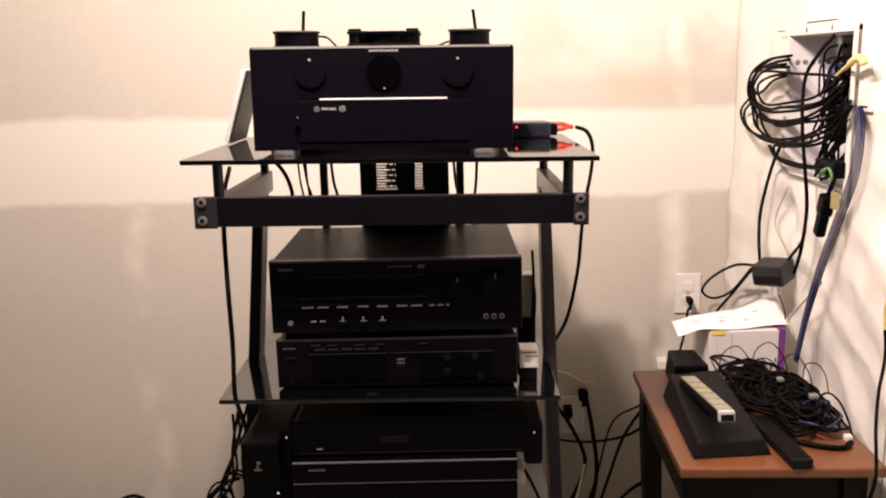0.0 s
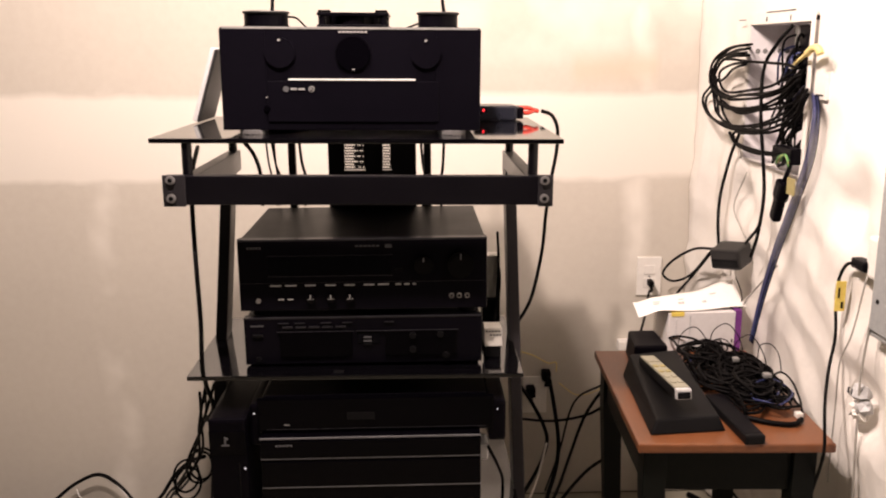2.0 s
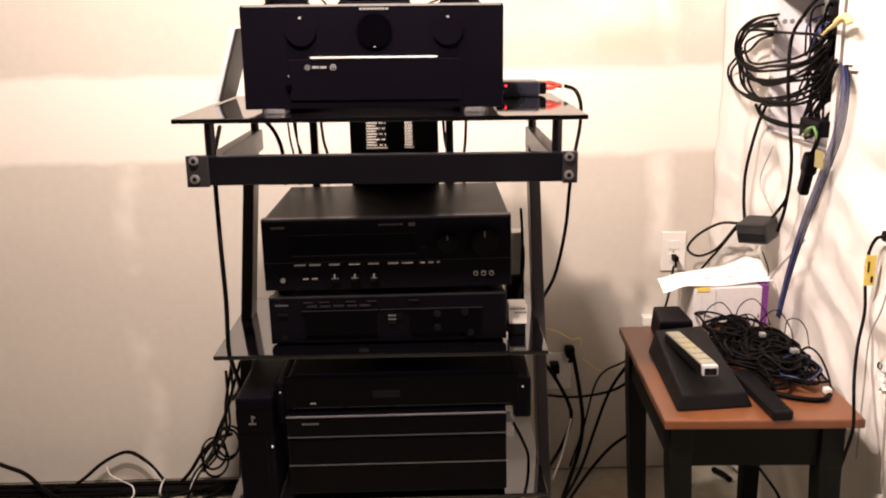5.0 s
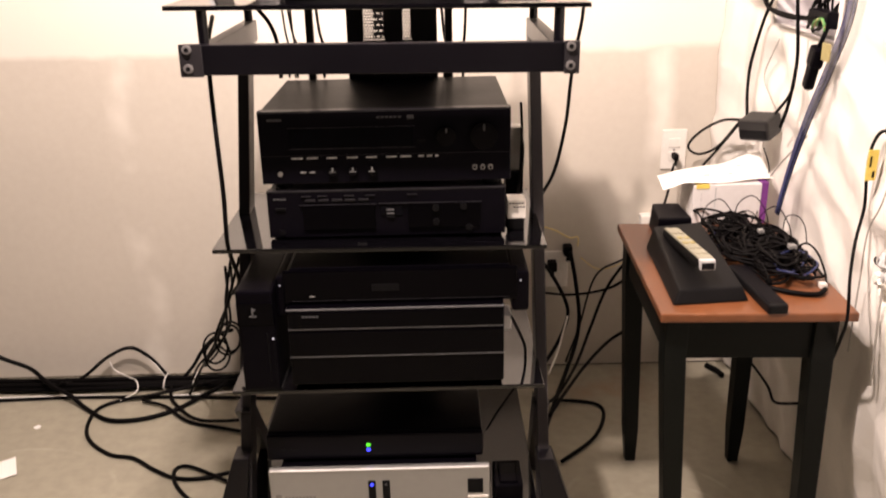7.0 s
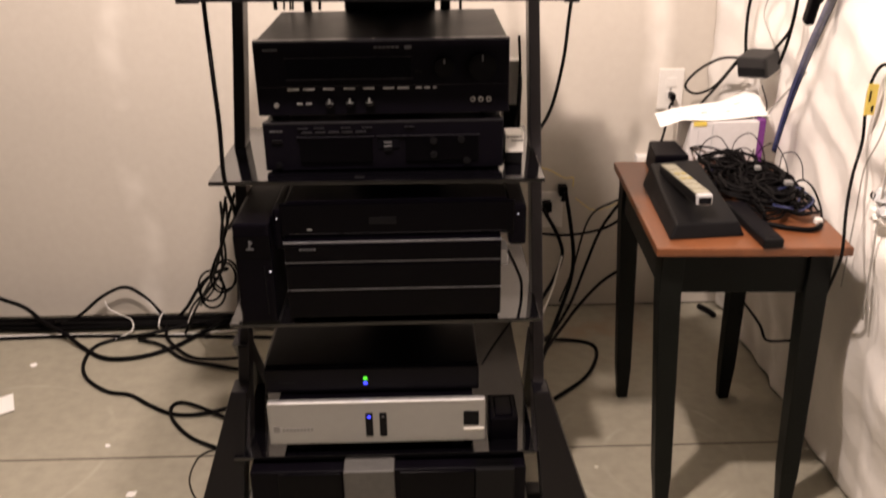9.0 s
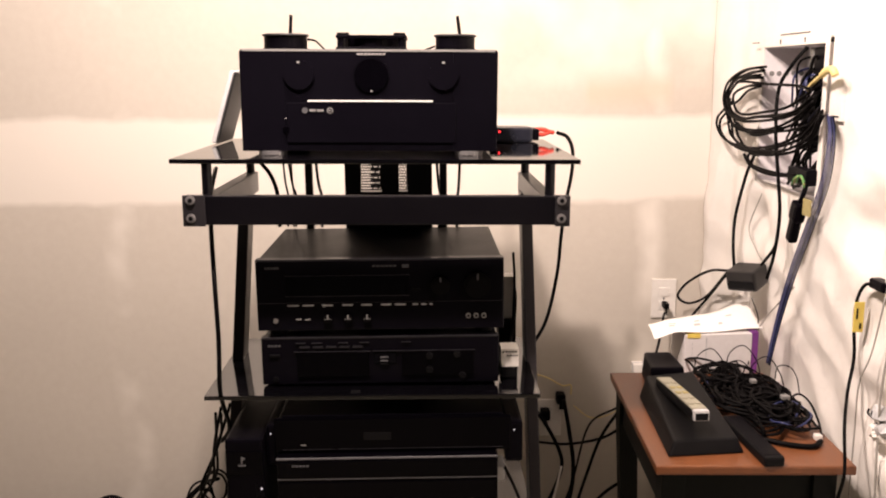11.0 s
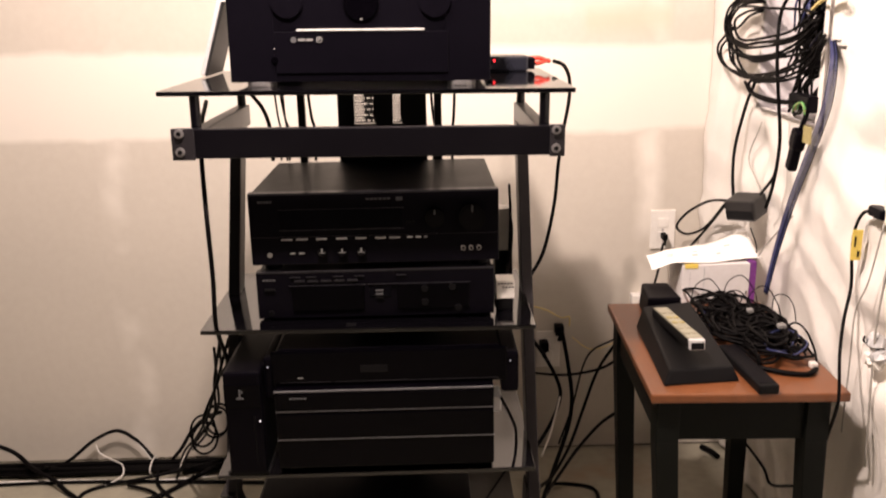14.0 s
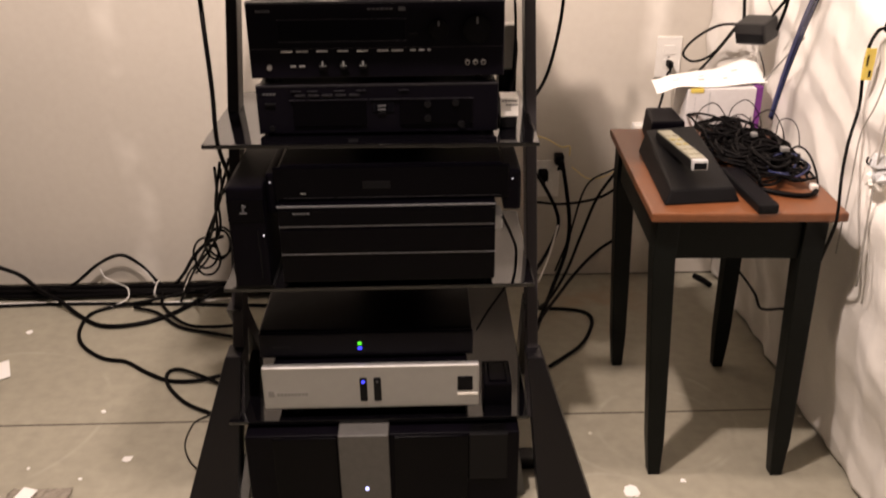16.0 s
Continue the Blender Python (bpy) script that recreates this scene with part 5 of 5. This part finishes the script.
cable([(0.464, 0.900, 0.384), (0.497, 0.880, 0.338), (0.531, 0.860, 0.273), (0.540, 0.850, 0.222), (0.513, 0.820, 0.162), (0.464, 0.750, 0.124), (0.414, 0.600, 0.166)], 0.0055, M_RUBBER, "thick black mains cord behind the stand")
cable([(0.550, 0.900, 0.409), (0.565, 0.880, 0.319), (0.576, 0.860, 0.217), (0.561, 0.820, 0.143), (0.512, 0.720, 0.082), (0.458, 0.550, 0.087), (0.417, 0.400, 0.108)], 0.006, M_RUBBER, "thick black mains cord behind the stand")
cable([(0.707, 0.800, 0.434), (0.642, 0.800, 0.332), (0.596, 0.780, 0.216), (0.547, 0.700, 0.147), (0.486, 0.600, 0.112), (0.428, 0.450, 0.162)], 0.0045, M_RUBBER, "black cord slanting down to the stand")
cable([(0.690, 0.700, 0.251), (0.636, 0.720, 0.199), (0.568, 0.680, 0.148), (0.502, 0.600, 0.111), (0.436, 0.450, 0.128)], 0.0045, M_RUBBER, "black cord slanting down to the stand")
cable([(0.461, 0.850, 0.300), (0.553, 0.850, 0.291), (0.646, 0.820, 0.320), (0.693, 0.750, 0.385)], 0.004, M_RUBBER, "black cord between the stand and the table")
cable([(0.538, 0.840, 0.227), (0.504, 0.780, 0.145), (0.464, 0.680, 0.123)], 0.003, M_WIRE, "white cord behind the stand")
cable([(0.707, 0.900, 0.380), (0.627, 0.900, 0.327), (0.577, 0.860, 0.180), (0.522, 0.750, 0.122)], 0.003, M_RUBBER, "thin black cord at the wall")
cable([(0.468, 0.687, 0.030), (0.549, 0.726, 0.006), (0.612, 0.700, 0.006), (0.617, 0.635, 0.006), (0.567, 0.525, 0.006), (0.467, 0.422, 0.006)], 0.005, M_RUBBER, "black cord looping on the concrete floor")
cable([(0.469, 0.930, 0.478), (0.508, 0.930, 0.465), (0.551, 0.935, 0.439), (0.576, 0.935, 0.440), (0.577, 0.935, 0.411)], 0.0022, M_YWIRE, "thin yellow wire on the drywall")
cable([(0.585, 0.930, 0.377), (0.636, 0.930, 0.339), (0.685, 0.920, 0.349), (0.727, 0.900, 0.385)], 0.0017, M_YWIRE, "thin yellow wire on the drywall")
cable([(0.998, 0.677, 0.183), (0.998, 0.594, 0.196), (0.998, 0.459, 0.196), (0.998, 0.403, 0.181), (0.998, 0.279, 0.251)], 0.0035, M_RUBBER, "black cord behind the table's legs")
single("floor_plug", tube([(0.990, 0.910, 0.012), (1.011, 0.876, 0.012), (1.020, 0.845, 0.012)], 0.009), M_RUBBER, "black plug lying on the floor by the wall", "plug")

# ---- cords on the stand ----
cable([(-0.271, 0.250, 1.168), (-0.253, 0.120, 1.130), (-0.231, 0.020, 1.084), (-0.212, -0.055, 0.999), (-0.211, -0.056, 0.898), (-0.214, -0.056, 0.815), (-0.229, 0.020, 0.752), (-0.239, 0.100, 0.672), (-0.268, 0.150, 0.624)], 0.0042, M_RUBBER, "black cord hanging at the side of the stand")
cable([(0.432, 0.330, 1.227), (0.458, 0.360, 1.215), (0.479, 0.415, 1.181), (0.478, 0.415, 1.132), (0.464, 0.410, 1.057), (0.455, 0.400, 0.996), (0.447, 0.400, 0.905), (0.425, 0.400, 0.800), (0.392, 0.380, 0.745)], 0.0042, M_RUBBER, "black cord hanging from the red plugs")
cable([(-0.202, 0.360, 1.169), (-0.177, 0.340, 1.141), (-0.163, 0.330, 1.100), (-0.164, 0.345, 1.031)], 0.0045, M_RUBBER, "black cord under the glass top")
for pts, r in (
    (((-0.157, 0.370, 1.200), (-0.151, 0.365, 1.125), (-0.145, 0.360, 1.089), (-0.148, 0.355, 1.029)), 0.0022),
    (((-0.139, 0.370, 1.200), (-0.136, 0.365, 1.124), (-0.132, 0.360, 1.089), (-0.135, 0.355, 1.028)), 0.0022),
    (((-0.147, 0.370, 1.200), (-0.137, 0.365, 1.124), (-0.127, 0.360, 1.088), (-0.130, 0.355, 1.028)), 0.0022),
    (((-0.087, 0.370, 1.200), (-0.080, 0.365, 1.123), (-0.072, 0.360, 1.087), (-0.074, 0.355, 1.027)), 0.0032),
    (((0.174, 0.370, 1.200), (0.180, 0.365, 1.117), (0.186, 0.360, 1.081), (0.185, 0.355, 1.021)), 0.0032),
    (((0.200, 0.370, 1.200), (0.191, 0.365, 1.117), (0.182, 0.360, 1.081), (0.180, 0.355, 1.021)), 0.0032),
    (((0.228, 0.370, 1.200), (0.224, 0.365, 1.116), (0.220, 0.360, 1.080), (0.219, 0.355, 1.020)), 0.0032),
):
    cable(pts, r, M_RUBBER, "thin black lead hanging behind the stand", group="rear leads")
cable([(0.314, 0.270, 0.931), (0.330, 0.260, 0.923), (0.338, 0.250, 0.895), (0.332, 0.220, 0.831)], 0.0025, M_RUBBER, "thin black lead of the white adapter")
cable([(0.331, 0.240, 0.988), (0.330, 0.200, 0.932), (0.325, 0.180, 0.855), (0.314, 0.120, 0.827)], 0.0028, M_RUBBER, "black lead along the stand's upright")
cable([(0.293, 0.000, 0.628), (0.312, 0.020, 0.582), (0.327, 0.050, 0.529), (0.325, 0.080, 0.461)], 0.003, M_RUBBER, "black lead beside the component")
cable([(0.306, 0.000, 0.481), (0.267, 0.000, 0.418), (0.248, 0.030, 0.360)], 0.0025, M_RUBBER, "thin black lead beside the amplifier")
rng = random.Random(21)
for i in range(4):
    cable([(-0.299 + rng.uniform(-0.012, 0.012), 0.300 + rng.uniform(-0.04, 0.04), 0.627 + rng.uniform(-0.015, 0.015)), (-0.349 + rng.uniform(-0.012, 0.012), 0.420 + rng.uniform(-0.04, 0.04), 0.492 + rng.uniform(-0.015, 0.015)), (-0.394 + rng.uniform(-0.012, 0.012), 0.500 + rng.uniform(-0.04, 0.04), 0.363 + rng.uniform(-0.015, 0.015)), (-0.456 + rng.uniform(-0.012, 0.012), 0.620 + rng.uniform(-0.04, 0.04), 0.254 + rng.uniform(-0.015, 0.015)), (-0.529 + rng.uniform(-0.012, 0.012), 0.740 + rng.uniform(-0.04, 0.04), 0.139 + rng.uniform(-0.015, 0.015)), (-0.606 + rng.uniform(-0.012, 0.012), 0.850 + rng.uniform(-0.04, 0.04), 0.003 + rng.uniform(-0.015, 0.015))][: 6 - i % 2] , 0.0034, M_RUBBER, "black cord in the tangle beside the stand", group="cord tangle")
for i in range(4):
    c = Vector((-0.410, 0.550, 0.322)) + Vector((rng.uniform(-0.02, 0.02), rng.uniform(-0.05, 0.05), rng.uniform(-0.03, 0.03)))
    cable([c + Vector((0.032 * math.cos(a + i), 0.02 * math.sin(a + i), 0.034 * math.sin(a + i))) for a in [2 * math.pi * k / 8 for k in range(10)]], 0.003, M_RUBBER, "small coil of black cord beside the stand", group="cord tangle")

# ---- the cables on the floor along the wall ----
rng = random.Random(8)
for i in range(9):
    dy, dz = 0.022 * math.cos(i * 2.4), 0.014 + 0.013 * abs(math.sin(i * 1.7))
    cable([(-2.1 + 0.35 * k, 0.868 + dy + rng.uniform(-0.006, 0.006) + (0.05 * smooth(-1.0, -2.0, -2.1 + 0.35 * k)), max(0.007, dz + rng.uniform(-0.003, 0.004))) for k in range(6)] + [(-0.12, 0.80 + dy, 0.03 + dz)], 0.0068, M_RUBBER, "black cable in the tied bundle along the wall", group="wall bundle")
cable([(-2.1, 0.80, 0.006), (-1.4, 0.80, 0.006), (-0.95, 0.815, 0.006), (-0.6, 0.80, 0.006), (-0.3, 0.78, 0.006)], 0.005, M_RUBBER, "black cable lying on the concrete")
cable([(-1.9, 0.815, 0.005), (-1.0, 0.825, 0.005), (-0.7, 0.812, 0.005), (-0.4, 0.83, 0.005)], 0.0035, M_WIRE, "white cable lying on the concrete")
for x in (-0.685, -0.595):
    tie = tube([(x + 0.002 * math.sin(a), 0.868 + 0.036 * math.cos(a), 0.024 + 0.021 * math.sin(a)) for a in [2 * math.pi * k / 10 for k in range(11)]], 0.0022, 6, 3)
    single("cable_tie", tie, M_WIRE, "white tie round the cable bundle", "cable tie", "ties")
cable([(-0.793, 0.900, 0.123), (-0.754, 0.900, 0.102), (-0.714, 0.890, 0.062), (-0.684, 0.880, 0.013), (-0.658, 0.819, 0.020)], 0.0021, M_WIRE, "white cord along the wall")
cable([(-0.866, 0.910, 0.074), (-0.853, 0.900, 0.052), (-0.814, 0.890, 0.034), (-0.768, 0.844, 0.040), (-0.763, 0.816, 0.020), (-0.802, 0.783, 0.010)], 0.0020, M_WIRE, "white cord along the wall")
cable([(-1.400, 0.860, 0.183), (-1.241, 0.860, 0.152), (-1.149, 0.860, 0.112), (-1.092, 0.870, 0.076), (-1.018, 0.818, 0.050), (-0.951, 0.788, 0.030), (-0.890, 0.746, 0.008), (-0.800, 0.678, 0.008), (-0.704, 0.680, 0.008), (-0.619, 0.729, 0.008), (-0.553, 0.805, 0.012), (-0.490, 0.841, 0.030)], 0.0068, M_RUBBER, "black cable looping on the floor")
cable([(-0.995, 0.824, 0.050), (-0.978, 0.880, 0.022), (-0.934, 0.890, 0.043), (-0.867, 0.900, 0.095), (-0.793, 0.900, 0.126), (-0.738, 0.900, 0.092), (-0.691, 0.890, 0.038), (-0.661, 0.880, 0.013), (-0.607, 0.880, 0.061), (-0.554, 0.850, 0.142), (-0.492, 0.800, 0.211), (-0.428, 0.720, 0.265)], 0.0055, M_RUBBER, "black cable arching against the wall")
cable([(-0.480, 0.877, 0.030), (-0.590, 0.827, 0.030), (-0.702, 0.796, 0.020), (-0.803, 0.787, 0.008), (-0.855, 0.742, 0.006), (-0.851, 0.645, 0.006), (-0.811, 0.568, 0.006), (-0.736, 0.505, 0.006), (-0.669, 0.486, 0.006), (-0.601, 0.434, 0.006), (-0.530, 0.392, 0.006), (-0.455, 0.387, 0.008), (-0.372, 0.412, 0.012)], 0.0055, M_RUBBER, "black cable looping on the floor")
cable([(-0.359, 0.345, 0.008), (-0.442, 0.396, 0.014), (-0.513, 0.441, 0.008), (-0.542, 0.427, 0.006), (-0.524, 0.367, 0.006), (-0.461, 0.291, 0.006), (-0.372, 0.234, 0.008)], 0.005, M_RUBBER, "black cable looping on the floor")
cable([(-0.732, 0.777, 0.012), (-0.654, 0.740, 0.012), (-0.569, 0.662, 0.008), (-0.480, 0.628, 0.008), (-0.376, 0.590, 0.010)], 0.005, M_RUBBER, "black cable running under the stand")
cable([(-0.659, 0.829, 0.030), (-0.643, 0.774, 0.012), (-0.554, 0.671, 0.012), (-0.468, 0.652, 0.012), (-0.372, 0.659, 0.015)], 0.005, M_RUBBER, "black cable running under the stand")
cable([(-0.387, 0.242, 0.006), (-0.422, 0.212, 0.004), (-0.426, 0.136, 0.004), (-0.402, 0.075, 0.004), (-0.371, 0.035, 0.004)], 0.0018, M_RUBBER, "thin black wire on the floor")


def floor_paper(x, y, w, d, turn, label):
    b = boxes((-w / 2, w / 2, -d / 2, d / 2, 0.001, 0.0022))
    bmesh.ops.subdivide_edges(b, edges=b.edges[:], cuts=3)
    for v in b.verts:
        v.co.z += 0.010 * max(0, v.co.x / w + 0.2) ** 2 + 0.002 * (1 + math.sin(40 * v.co.y))
    bmesh.ops.transform(b, matrix=pose(x, y, 0, 0, 0, turn), verts=b.verts)
    single("paper_scrap", b, M_PAPER, label, "paper", "paper scraps")


floor_paper(-1.02, 0.44, 0.11, 0.08, 25, "torn white paper scrap on the concrete floor")
for x, y, r in ((-0.546, 0.086, 0.011), (-0.66, 0.27, 0.006), (-0.76, 0.06, 0.004), (-1.0, 0.66, 0.009), (0.70, -0.03, 0.007), (0.58, -0.06, 0.016), (-0.63, 0.02, 0.004)):
    b = disc(r, 0.002, pose(x, y, 0.001), 9)
    for v in b.verts:
        v.co.x += rng.uniform(-0.3, 0.3) * r
        v.co.y += rng.uniform(-0.3, 0.3) * r
    single("plaster_crumb", b, M_PAPER, "white plaster crumb on the concrete floor", "plaster crumb", "plaster crumbs")



def floor_wrapper():
    """A crumpled clear wrapper with a white label."""
    t = thing("plastic_wrapper", (-0.70, -0.05, 0), "crumpled clear plastic wrapper with a white label on the floor", "wrapper")
    bm = bmesh.new()
    n, m = 16, 8
    grid = [[bm.verts.new((-0.765 + 0.135 * i / n, -0.085 + 0.070 * j / m, 0.004 + 0.011 * abs(noise.noise(Vector((i * 0.55, j * 0.6, 4.0)))) + 0.005 * math.sin(math.pi * j / m))) for j in range(m + 1)] for i in range(n + 1)]
    for i in range(n):
        for j in range(m):
            bm.faces.new((grid[i][j], grid[i + 1][j], grid[i + 1][j + 1], grid[i][j + 1]))
    film = part("film", bm, M_FILM, t, "clear crumpled film")
    thick = film.modifiers.new("thickness", "SOLIDIFY")
    thick.thickness = 0.0006
    label = boxes((-0.019, 0.019, -0.022, 0.022, 0.0, 0.0008))
    bmesh.ops.transform(label, matrix=pose(-0.722, -0.050, 0.0165, 8, -5, -22), verts=label.verts)
    part("label", label, M_PAPER, t, "white label")


floor_wrapper()

# everything on the stand's top shelf leans a little with it
for ob in list(scene.objects):
    if ob.parent is None and ob.type == "EMPTY" and ob.name.split(".")[0] in ("round_fan", "square_fan", "network_box", "signal_adapter"):
        ob.matrix_world = LEAN @ Matrix.Translation(ob.location)
    if ob.name == "av_receiver":
        ob.matrix_world = LEAN @ Matrix.Translation(ob.location)
